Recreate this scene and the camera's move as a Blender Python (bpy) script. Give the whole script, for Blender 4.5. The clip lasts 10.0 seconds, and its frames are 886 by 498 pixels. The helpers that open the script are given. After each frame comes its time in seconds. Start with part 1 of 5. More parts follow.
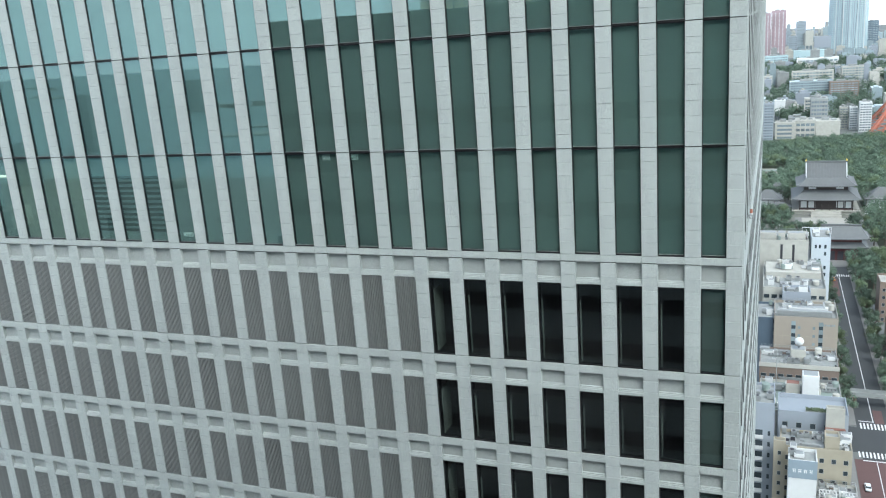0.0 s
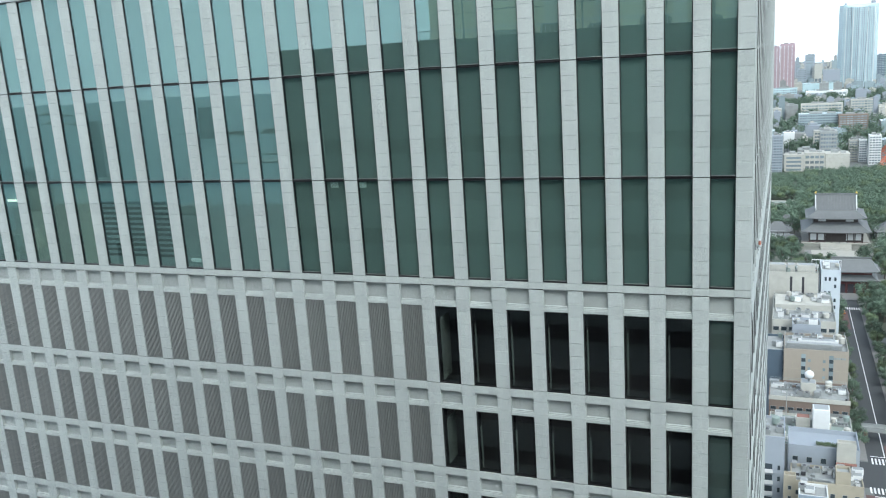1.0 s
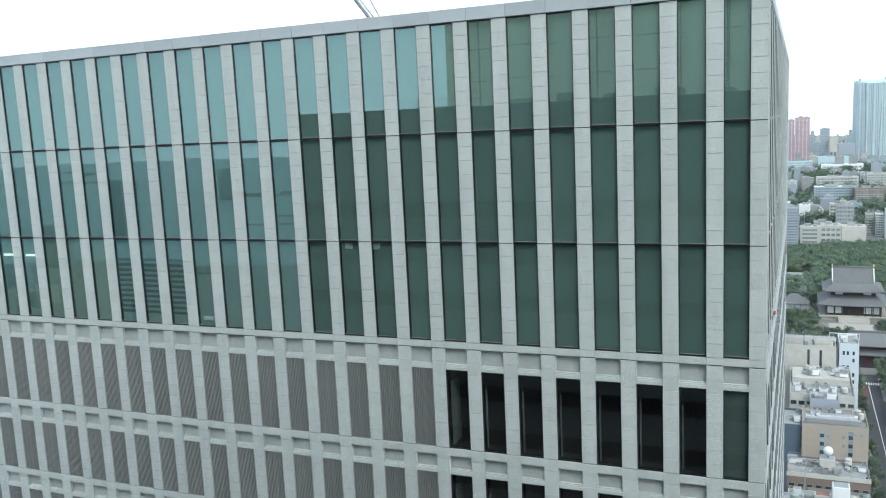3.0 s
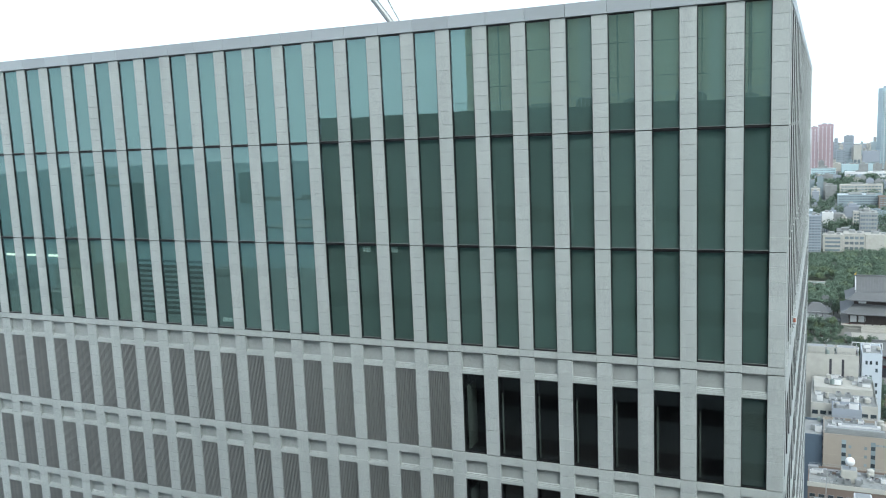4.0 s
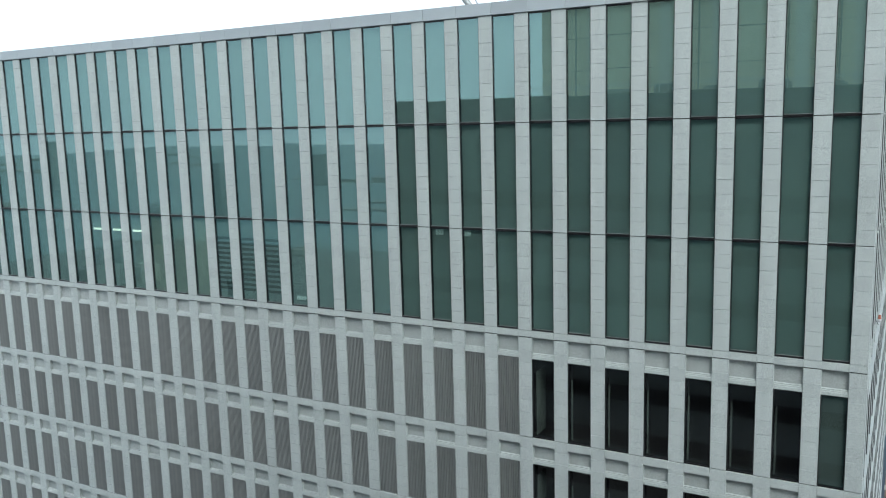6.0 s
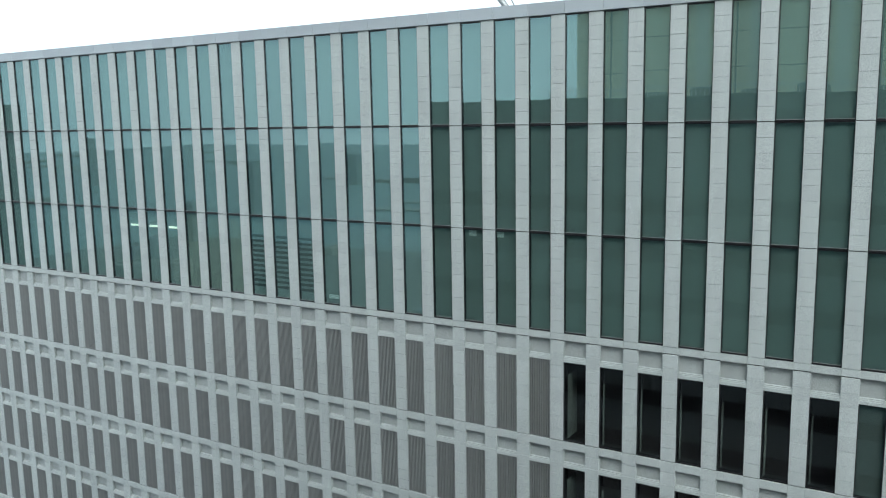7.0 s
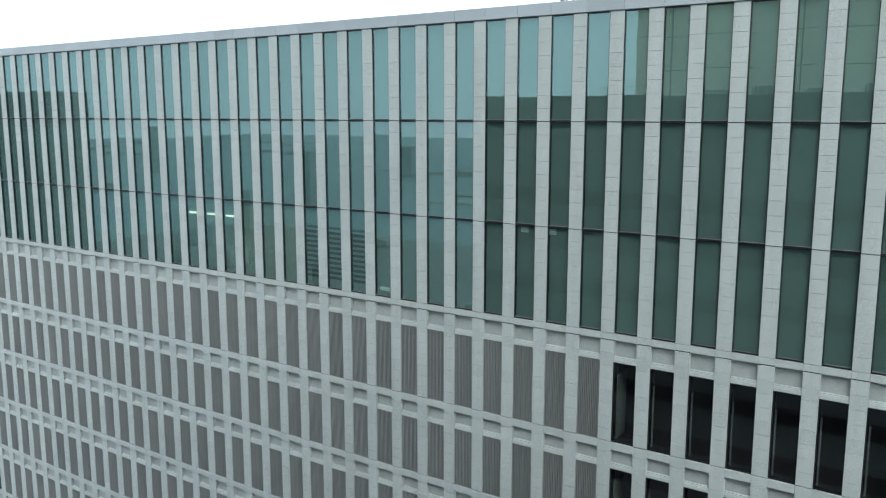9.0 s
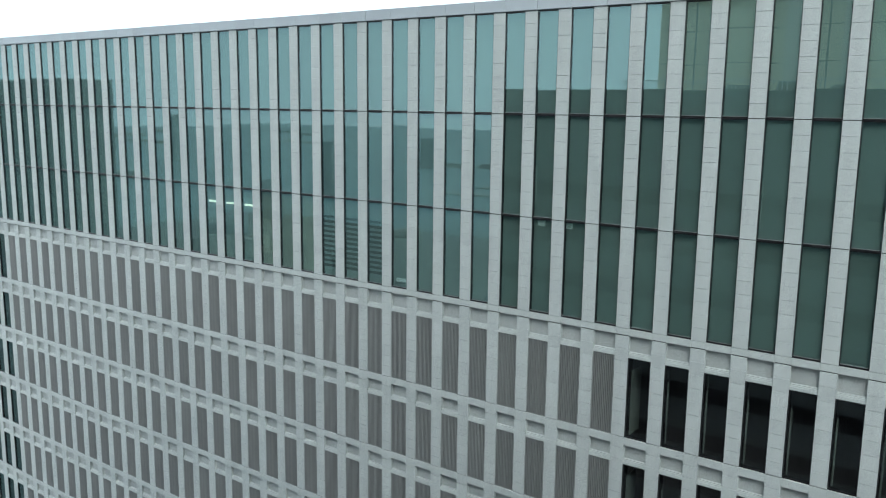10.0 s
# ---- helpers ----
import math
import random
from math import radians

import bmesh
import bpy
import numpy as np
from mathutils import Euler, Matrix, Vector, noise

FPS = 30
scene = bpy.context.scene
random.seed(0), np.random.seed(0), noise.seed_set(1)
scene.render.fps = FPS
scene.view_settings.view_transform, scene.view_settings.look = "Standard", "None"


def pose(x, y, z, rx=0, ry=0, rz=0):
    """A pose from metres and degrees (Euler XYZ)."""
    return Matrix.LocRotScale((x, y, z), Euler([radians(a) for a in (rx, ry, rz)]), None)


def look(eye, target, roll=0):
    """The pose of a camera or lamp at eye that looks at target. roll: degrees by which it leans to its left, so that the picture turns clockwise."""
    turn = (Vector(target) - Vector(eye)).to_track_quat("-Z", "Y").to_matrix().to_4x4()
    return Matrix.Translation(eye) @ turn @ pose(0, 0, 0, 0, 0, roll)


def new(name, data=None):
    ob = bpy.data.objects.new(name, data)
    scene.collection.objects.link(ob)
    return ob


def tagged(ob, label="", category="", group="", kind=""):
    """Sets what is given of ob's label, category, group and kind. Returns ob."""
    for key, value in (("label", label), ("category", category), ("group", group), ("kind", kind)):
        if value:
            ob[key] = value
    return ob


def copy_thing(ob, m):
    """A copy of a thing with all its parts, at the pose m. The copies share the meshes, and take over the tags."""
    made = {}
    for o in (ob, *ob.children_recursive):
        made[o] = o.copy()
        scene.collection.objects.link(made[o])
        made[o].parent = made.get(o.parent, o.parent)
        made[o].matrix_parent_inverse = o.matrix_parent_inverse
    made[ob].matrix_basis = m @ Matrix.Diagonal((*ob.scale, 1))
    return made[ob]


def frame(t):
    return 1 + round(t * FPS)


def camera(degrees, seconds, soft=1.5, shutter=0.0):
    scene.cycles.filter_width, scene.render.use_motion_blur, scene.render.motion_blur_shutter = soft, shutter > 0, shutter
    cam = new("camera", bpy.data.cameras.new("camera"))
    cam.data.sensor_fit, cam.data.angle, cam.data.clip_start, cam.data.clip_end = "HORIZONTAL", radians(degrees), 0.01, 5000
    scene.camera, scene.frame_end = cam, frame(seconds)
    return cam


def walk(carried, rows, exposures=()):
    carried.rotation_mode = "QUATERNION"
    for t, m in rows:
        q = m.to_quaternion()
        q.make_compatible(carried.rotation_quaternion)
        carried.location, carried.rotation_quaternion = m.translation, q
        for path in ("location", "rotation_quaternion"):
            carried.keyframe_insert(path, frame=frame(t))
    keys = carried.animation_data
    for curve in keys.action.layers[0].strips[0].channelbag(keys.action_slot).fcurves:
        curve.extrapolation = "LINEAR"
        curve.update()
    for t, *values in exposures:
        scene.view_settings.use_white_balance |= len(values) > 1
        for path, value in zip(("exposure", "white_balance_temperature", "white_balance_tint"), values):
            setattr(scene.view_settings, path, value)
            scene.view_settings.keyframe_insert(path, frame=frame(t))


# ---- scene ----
cam = camera(55.7, 10.0, soft=1.15)

PATH = [
    (0, (2.316, -31.648, 9.121), (1.595, -29.855, 8.608), -4.3),
    (0.5, (2.323, -31.632, 9.122), (1.593, -29.833, 8.643), -4.2),
    (1, (2.348, -31.594, 9.106), (1.607, -29.791, 8.66), -3.8),
    (1.5, (2.381, -31.59, 9.091), (1.633, -29.78, 8.686), -3.6),
    (2, (2.389, -31.593, 9.071), (1.635, -29.776, 8.713), -3.5),
    (2.5, (2.385, -31.601, 9.05), (1.623, -29.779, 8.735), -3.1),
    (4, (2.489, -31.642, 8.986), (1.672, -29.838, 8.707), -2.4),
    (4.5, (2.455, -31.647, 8.973), (1.605, -29.859, 8.69), -2.4),
    (5, (2.473, -31.65, 8.963), (1.582, -29.884, 8.667), -2.1),
    (5.5, (2.438, -31.688, 8.938), (1.51, -29.943, 8.632), -1.8),
    (7, (2.237, -31.817, 8.937), (1.213, -30.126, 8.633), -1.0),
    (7.5, (2.224, -31.829, 8.941), (1.175, -30.154, 8.634), -0.5),
    (8, (2.22, -31.831, 8.962), (1.144, -30.173, 8.653), -0.3),
    (8.5, (2.249, -31.835, 8.988), (1.146, -30.196, 8.679), -0.2),
    (9, (2.278, -31.795, 8.995), (1.15, -30.174, 8.677), 0.0),
    (9.5, (2.369, -31.76, 9.002), (1.22, -30.156, 8.673), 0.5),
    (10, (2.422, -31.68, 9.008), (1.257, -30.09, 8.671), 0.7),
]
walk(cam, [(t, look(eye, target, roll)) for t, eye, target, roll in PATH], exposures=[(0.0, 1.11, 6000.0, 1.0), (1.0, 1.10, 6000.0, 1.0), (2.5, 1.02, 6000.0, 1.0), (4.0, 0.88, 6000.0, 1.0), (10.0, 0.80, 6000.0, 1.0)])

# ---- light ----
world = bpy.data.worlds.new("overcast_sky")
scene.world = world
world.use_nodes = True
wn = world.node_tree
wbg = wn.nodes["Background"]
sky = wn.nodes.new("ShaderNodeTexSky")
sky.sky_type = "NISHITA"
sky.sun_disc = False
sky.sun_elevation = radians(52)
sky.sun_rotation = radians(145)
sky.air_density, sky.dust_density, sky.ozone_density = 1.0, 3.0, 1.5
pale = wn.nodes.new("ShaderNodeHueSaturation")
pale.inputs["Saturation"].default_value = 0.45
way = wn.nodes.new("ShaderNodeTexCoord")
split = wn.nodes.new("ShaderNodeSeparateXYZ")
above = wn.nodes.new("ShaderNodeMath")
above.operation = "MAXIMUM"
above.inputs[1].default_value = 0.15
join = wn.nodes.new("ShaderNodeCombineXYZ")
wn.links.new(way.outputs["Generated"], split.inputs[0])
wn.links.new(split.outputs["X"], join.inputs["X"])
wn.links.new(split.outputs["Y"], join.inputs["Y"])
wn.links.new(split.outputs["Z"], above.inputs[0])
wn.links.new(above.outputs[0], join.inputs["Z"])
wn.links.new(join.outputs[0], sky.inputs["Vector"])
wn.links.new(sky.outputs[0], pale.inputs["Color"])
wn.links.new(pale.outputs[0], wbg.inputs["Color"])
wbg.inputs["Strength"].default_value = 0.15
sky.sun_intensity = 1.0
sky.altitude = 100
pale.inputs["Value"].default_value = 1.3
sun_data = bpy.data.lights.new("sun", "SUN")
sun_data.energy, sun_data.angle, sun_data.color = 0.75, radians(25), (1.0, 0.97, 0.93)
sun = new("sun", sun_data)
sun.matrix_world = look((50, -70, 110), (0, 0, 0))


# ---- materials ----
def nodes_of(name):
    m = bpy.data.materials.new(name)
    m.use_nodes = True
    return m, m.node_tree, m.node_tree.nodes["Principled BSDF"]


def surface(name, colour, rough=0.6, metal=0.0, grain=8.0, amount=0.12, stain=0.4, bump=0.0, per_piece=0.06, specular=0.4):
    """A plain surface: fine grain, broad stains, a little change from piece to piece."""
    m, t, b = nodes_of(name)
    n, l = t.nodes, t.links
    co = n.new("ShaderNodeTexCoord")
    fine = n.new("ShaderNodeTexNoise")
    fine.inputs["Scale"].default_value, fine.inputs["Detail"].default_value = grain, 5
    broad = n.new("ShaderNodeTexNoise")
    broad.inputs["Scale"].default_value, broad.inputs["Detail"].default_value = stain, 3
    info = n.new("ShaderNodeObjectInfo")
    geo = n.new("ShaderNodeNewGeometry")
    l.new(co.outputs["Object"], fine.inputs["Vector"])
    l.new(geo.outputs["Position"], broad.inputs["Vector"])
    total = None
    for sock, gain in ((fine.outputs[0], amount), (broad.outputs[0], amount), (info.outputs["Random"], per_piece), (geo.outputs["Random Per Island"], per_piece)):
        k = n.new("ShaderNodeMath")
        k.operation = "MULTIPLY_ADD"
        l.new(sock, k.inputs[0])
        k.inputs[1].default_value, k.inputs[2].default_value = 2 * gain, -gain
        if total:
            l.new(total, k.inputs[2])
            extra = n.new("ShaderNodeMath")
            extra.operation = "SUBTRACT"
            l.new(k.outputs[0], extra.inputs[0])
            extra.inputs[1].default_value = gain
            total = extra.outputs[0]
        else:
            total = k.outputs[0]
    add = n.new("ShaderNodeMath")
    add.operation = "ADD"
    add.inputs[1].default_value = 1.0
    l.new(total, add.inputs[0])
    mul = n.new("ShaderNodeVectorMath")
    mul.operation = "SCALE"
    mul.inputs[0].default_value = colour
    l.new(add.outputs[0], mul.inputs["Scale"])
    l.new(mul.outputs[0], b.inputs["Base Color"])
    b.inputs["Roughness"].default_value, b.inputs["Metallic"].default_value = rough, metal
    b.inputs["Specular IOR Level"].default_value = specular
    if bump:
        bp = n.new("ShaderNodeBump")
        bp.inputs["Strength"].default_value, bp.inputs["Distance"].default_value = bump, 0.02
        l.new(fine.outputs[0], bp.inputs["Height"])
        l.new(bp.outputs[0], b.inputs["Normal"])
    return m


def granite_material(name, colour, contrast=0.2):
    """Flamed granite: dark and light crystals in soft clouds, rain streaks, block to block change."""
    m, t, b = nodes_of(name)
    n, l = t.nodes, t.links
    geo = n.new("ShaderNodeNewGeometry")
    info = n.new("ShaderNodeObjectInfo")
    crystal = n.new("ShaderNodeTexVoronoi")
    crystal.inputs["Scale"].default_value = 52
    cloud = n.new("ShaderNodeTexNoise")
    cloud.inputs["Scale"].default_value, cloud.inputs["Detail"].default_value, cloud.inputs["Roughness"].default_value = 30, 6, 0.75
    stretch = n.new("ShaderNodeMapping")
    stretch.inputs["Scale"].default_value = (2.2, 2.2, 0.25)
    streak = n.new("ShaderNodeTexNoise")
    streak.inputs["Scale"].default_value, streak.inputs["Detail"].default_value = 1.0, 4
    for tex in (crystal, cloud):
        l.new(geo.outputs["Position"], tex.inputs["Vector"])
    l.new(geo.outputs["Position"], stretch.inputs["Vector"])
    l.new(stretch.outputs[0], streak.inputs["Vector"])
    bw = n.new("ShaderNodeRGBToBW")
    l.new(crystal.outputs["Color"], bw.inputs[0])
    total = None
    for sock, gain, mid in ((bw.outputs[0], contrast * 2.7, 0.5), (cloud.outputs[0], contrast * 8.5, 0.5), (streak.outputs[0], 0.28, 0.5),
                            (info.outputs["Random"], 0.05, 0.5), (geo.outputs["Random Per Island"], 0.09, 0.5)):
        sub = n.new("ShaderNodeMath")
        sub.operation = "SUBTRACT"
        sub.inputs[1].default_value = mid
        l.new(sock, sub.inputs[0])
        k = n.new("ShaderNodeMath")
        k.operation = "MULTIPLY_ADD"
        k.inputs[1].default_value, k.inputs[2].default_value = gain, 1.0
        l.new(sub.outputs[0], k.inputs[0])
        if total:
            l.new(total, k.inputs[2])
        total = k.outputs[0]
    mul = n.new("ShaderNodeVectorMath")
    mul.operation = "SCALE"
    mul.inputs[0].default_value = colour
    l.new(total, mul.inputs["Scale"])
    l.new(mul.outputs[0], b.inputs["Base Color"])
    b.inputs["Roughness"].default_value = 0.75
    b.inputs["Specular IOR Level"].default_value = 0.12
    bp = n.new("ShaderNodeBump")
    bp.inputs["Strength"].default_value, bp.inputs["Distance"].default_value = 0.25, 0.01
    l.new(cloud.outputs[0], bp.inputs["Height"])
    l.new(bp.outputs[0], b.inputs["Normal"])
    return m


def glass_material(name, tint, gloss, coat):
    """Coated glazing: a tinted see-through body with a mirror coat that follows the angle of view."""
    m = bpy.data.materials.new(name)
    m.use_nodes = True
    t = m.node_tree
    n, l = t.nodes, t.links
    n.clear()
    out = n.new("ShaderNodeOutputMaterial")
    body = n.new("ShaderNodeBsdfTransparent")
    body.inputs[0].default_value = (*tint, 1)
    mirror = n.new("ShaderNodeBsdfGlossy")
    mirror.inputs["Color"].default_value = (*gloss, 1)
    mirror.inputs["Roughness"].default_value = 0.0
    facing = n.new("ShaderNodeLayerWeight")
    facing.inputs["Blend"].default_value = 0.5
    steep = n.new("ShaderNodeMath")
    steep.operation = "POWER"
    steep.inputs[1].default_value = 4.0
    l.new(facing.outputs["Facing"], steep.inputs[0])
    fr = n.new("ShaderNodeMath")
    fr.operation = "MULTIPLY_ADD"
    fr.inputs[1].default_value, fr.inputs[2].default_value = 1.0 - coat, coat
    l.new(steep.outputs[0], fr.inputs[0])
    wave = n.new("ShaderNodeTexNoise")
    wave.inputs["Scale"].default_value = 0.8
    geo = n.new("ShaderNodeNewGeometry")
    l.new(geo.outputs["Position"], wave.inputs["Vector"])
    bp = n.new("ShaderNodeBump")
    bp.inputs["Strength"].default_value, bp.inputs["Distance"].default_value = 0.04, 0.01
    l.new(wave.outputs[0], bp.inputs["Height"])
    l.new(bp.outputs[0], mirror.inputs["Normal"])
    mix = n.new("ShaderNodeMixShader")
    l.new(fr.outputs[0], mix.inputs[0])
    l.new(body.outputs[0], mix.inputs[1])
    l.new(mirror.outputs[0], mix.inputs[2])
    l.new(mix.outputs[0], out.inputs[0])
    return m


def glow_material(name, colour, strength):
    m, t, b = nodes_of(name)
    b.inputs["Base Color"].default_value = (*colour, 1)
    b.inputs["Emission Color"].default_value = (*colour, 1)
    b.inputs["Emission Strength"].default_value = strength
    return m


GRANITE = granite_material("flamed_granite", (0.352, 0.375, 0.363))
# Same granite about a fifth darker: recess shade put into the panel colour.
GRANITE_PANEL = granite_material("recess_shaded_granite", (0.285, 0.302, 0.293), 0.2)
CORE = surface("joint_sealant", (0.04, 0.04, 0.04), 0.9)
FRAME = surface("dark_bronze_aluminium", (0.022, 0.022, 0.024), 0.4, 0.6, grain=20)
COPING = surface("grey_coping_aluminium", (0.30, 0.325, 0.34), 0.42, 0.0, grain=1.2, amount=0.05, per_piece=0.06)
LOUVRE = surface("grey_louvre_aluminium", (0.185, 0.192, 0.188), 0.8, 0.0, grain=3, amount=0.08, specular=0.15)
# Near-black colour puts the shade between the louvre slats.
LOUVRE_SHADE = surface("louvre_gap_shade", (0.012, 0.012, 0.012), 0.9)
GLASS = glass_material("green_coated_glass", (0.68, 0.745, 0.73), (0.60, 0.82, 0.82), 0.142)
CLEAR = glass_material("clear_window_glass", (0.70, 0.72, 0.71), (0.97, 0.93, 0.97), 0.13)
# Grey-green, olive and grey sheet tones stand in for dim rooms behind glass.
BACKING = surface("grey_green_backing", (0.265, 0.325, 0.312), 0.8, grain=2, amount=0.06, per_piece=0.10)
BLIND_DARK = surface("dark_green_slat", (0.05, 0.07, 0.062), 0.8, grain=2, amount=0.06)
BACKING_OLIVE = surface("olive_backing", (0.30, 0.33, 0.27), 0.8, grain=2, amount=0.06, per_piece=0.10)
BACKING_GREY = surface("grey_room_backing", (0.185, 0.195, 0.19), 0.8, grain=2, amount=0.06)
ROOM = surface("dark_room", (0.165, 0.16, 0.165), 0.9)
PARTITION = surface("pale_partition", (0.74, 0.80, 0.77), 0.7, grain=2, amount=0.05)
REVEAL = surface("grey_green_reveal", (0.26, 0.31, 0.285), 0.6, grain=2, amount=0.05)
LAMP = glow_material("lamp_tube", (1.0, 0.98, 0.80), 0.95)
WHITE_PAINT = surface("white_render", (0.50, 0.51, 0.505), 0.8, grain=0.6, amount=0.08, stain=0.08)
ROOF_GREY = surface("grey_roof", (0.215, 0.225, 0.22), 0.85, grain=0.8, amount=0.26, stain=0.15)


# ---- builders ----
def mesh_of(name, solids):
    """One mesh out of boxes x0, x1, y0, y1, z0, z1."""
    v, f = [], []
    for x0, x1, y0, y1, z0, z1 in solids:
        k = len(v)
        v += [(x0, y0, z0), (x1, y0, z0), (x1, y1, z0), (x0, y1, z0), (x0, y0, z1), (x1, y0, z1), (x1, y1, z1), (x0, y1, z1)]
        f += [(k, k + 3, k + 2, k + 1), (k + 4, k + 5, k + 6, k + 7), (k, k + 1, k + 5, k + 4), (k + 1, k + 2, k + 6, k + 5), (k + 2, k + 3, k + 7, k + 6), (k + 3, k, k + 4, k + 7)]
    me = bpy.data.meshes.new(name)
    me.from_pydata(v, [], f)
    return me


def chamfered(name, solids, c=0.008):
    """Stone blocks whose front edges (towards -y) are chamfered."""
    v, f = [], []
    for x0, x1, y0, y1, z0, z1 in solids:
        k = len(v)
        v += [(x0, y1, z0), (x1, y1, z0), (x1, y1, z1), (x0, y1, z1), (x0, y0 + c, z0), (x1, y0 + c, z0), (x1, y0 + c, z1), (x0, y0 + c, z1),
              (x0 + c, y0, z0 + c), (x1 - c, y0, z0 + c), (x1 - c, y0, z1 - c), (x0 + c, y0, z1 - c)]
        f += [(k, k + 3, k + 2, k + 1), (k + 8, k + 9, k + 10, k + 11)]
        for i in range(4):
            j = (i + 1) % 4
            f += [(k + i, k + j, k + 4 + j, k + 4 + i), (k + 4 + i, k + 4 + j, k + 8 + j, k + 8 + i)]
    me = bpy.data.meshes.new(name)
    me.from_pydata(v, [], f)
    return me


def put(name, me, material, parent=None, label="", at=None):
    """One mesh object at a place, under a thing or a part."""
    if material is not None and not me.materials:
        me.materials.append(material)
    ob = new(name, me)
    if parent is not None:
        ob.parent = parent
    if at is not None:
        ob.matrix_basis = at if isinstance(at, Matrix) else Matrix.Translation(at)
    if label:
        ob["label"] = label
    return ob


def part(name, bm, material, parent, label="", at=None):
    me = bpy.data.meshes.new(name)
    bm.to_mesh(me)
    bm.free()
    return put(name, me, material, parent, label, at)


def empty(name, at=(0, 0, 0)):
    ob = new(name)
    ob.location = at
    return ob


def rod(bm, a, b, r, sides=8, r2=None):
    """A round bar from a to b."""
    a, b = Vector(a), Vector(b)
    m = Matrix.Translation((a + b) / 2) @ (b - a).to_track_quat("Z", "Y").to_matrix().to_4x4()
    bmesh.ops.create_cone(bm, cap_ends=True, segments=sides, radius1=r, radius2=r if r2 is None else r2, depth=(b - a).length, matrix=m)
    return bm


def block(bm, x0, x1, y0, y1, z0, z1):
    bmesh.ops.create_cube(bm, size=1, matrix=Matrix.Translation(((x0 + x1) / 2, (y0 + y1) / 2, (z0 + z1) / 2)) @ Matrix.Diagonal((x1 - x0, y1 - y0, z1 - z0, 1)))
    return bm


# ---- the office tower ----
PITCH, PIER, BAYS = 1.6, 0.60, 48
GROUND = -141.0
X_RIGHT, X_LEFT = 1.48, -BAYS * PITCH - 0.7
TOP, ROOF = 13.02, 13.52
TRANSOMS = (0.0, 4.21, 8.68, TOP)
FLOOR, HEAD, SILL = 4.02, -1.228, -4.72
ROWS = 6
DEPTH = 58.0
GLASS_Y = 0.075

tower = tagged(empty("office_tower", (-38, 29, GROUND)), "pale granite and green glass office tower with closely set piers", "office tower")
OFF = Vector((38, -29, -GROUND))


def facade_at(x, y, z):
    return Matrix.Translation(Vector((x, y, z)) + OFF)


def bay_at(i):
    """The bay beside the corner pier is narrower than the rest."""
    return facade_at(-i * PITCH, 0, 0) @ Matrix.Diagonal((0.9 if i == 0 else 1.0, 1, 1, 1))


tower_core = put("core", mesh_of("core", [(X_LEFT + 0.4, X_RIGHT - 0.75, 2.6, DEPTH - 0.5, GROUND, ROOF - 0.6),
                                          (X_LEFT + 0.4, X_RIGHT - 0.75, 0.62, 2.6, -0.25, ROOF - 0.6),
                                          (X_LEFT + 0.4, X_RIGHT - 0.75, 0.62, 2.6, GROUND, SILL - 5 * FLOOR - 0.2),
                                          (-39 * PITCH, -8 * PITCH + 0.3, 0.62, 2.6, SILL - 5 * FLOOR - 0.2, -0.25)]), ROOM, tower, "dark interior", facade_at(0, 0, 0))


def courses():
    """Block joints on a pier, from the top down: (z0, z1) of each block."""
    out = []
    for a, b in zip(TRANSOMS, TRANSOMS[1:]):
        low = a
        if not a:
            out.append((-0.304 + 0.024, -0.012))
        step = (b - low) / 8
        out += [(low + i * step + ((0.016 if a else 0.008) if i == 0 else 0.004), low + (i + 1) * step - (0.016 if i == 7 else 0.004)) for i in range(8)]
    upper = len(out)
    edges = [-0.304, SILL] + [SILL - FLOOR * k for k in range(1, ROWS + 1)]
    for b, a in zip(edges, edges[1:]):
        step = (b - a) / 8
        out += [(a + i * step + (0.014 if i == 0 else 0.004), a + (i + 1) * step - (0.020 if i == 7 else 0.004)) for i in range(8)]
    return out, upper, edges[-1]


COURSES, UPPER, LOW = courses()
pier_core_mesh = mesh_of("pier_core", [(-PIER + 0.01, -0.01, 0.06, 0.6, LOW, TOP)])
pier_blocks = chamfered("pier_stone", [(-PIER, 0, 0, 0.34, a, b) for a, b in COURSES])
pier_low_blocks = chamfered("pier_stone_low", [(-PIER, 0, 0, 0.34, a, b) for a, b in COURSES[UPPER:]])
single = {}
for i in range(BAYS + 1):
    if i == 0 or i == BAYS:
        wide = 0.70
        x0 = 0.90 if i == 0 else -BAYS * PITCH - 0.7
        x1 = X_RIGHT if i == 0 else -BAYS * PITCH
        pier = put("pier", mesh_of("corner_core", [(x0 + 0.01, x1 - 0.02, 0.06, 0.6, LOW, TOP)]), CORE, tower, "granite corner pier", facade_at(0, 0, 0))
        put("stonework", chamfered("corner_stone", [(x0, x1, 0, 0.66, a, b) for a, b in COURSES]), GRANITE, pier)["kind"] = "stuff"
        continue
    pier = put("pier", pier_core_mesh, CORE, tower, "", facade_at(-(i - 1) * PITCH, 0, 0))
    if i <= 12:
        for a, b in COURSES[:UPPER]:
            h = round(b - a, 4)
            if h not in single:
                single[h] = chamfered("granite_block", [(-PIER, 0, 0, 0.34, 0, h)])
            put("granite_block", single[h], GRANITE, pier, "", (0, 0, a))
        put("lower_stonework", pier_low_blocks, GRANITE, pier)["kind"] = "stuff"
    else:
        put("stonework", pier_blocks, GRANITE, pier)["kind"] = "stuff"

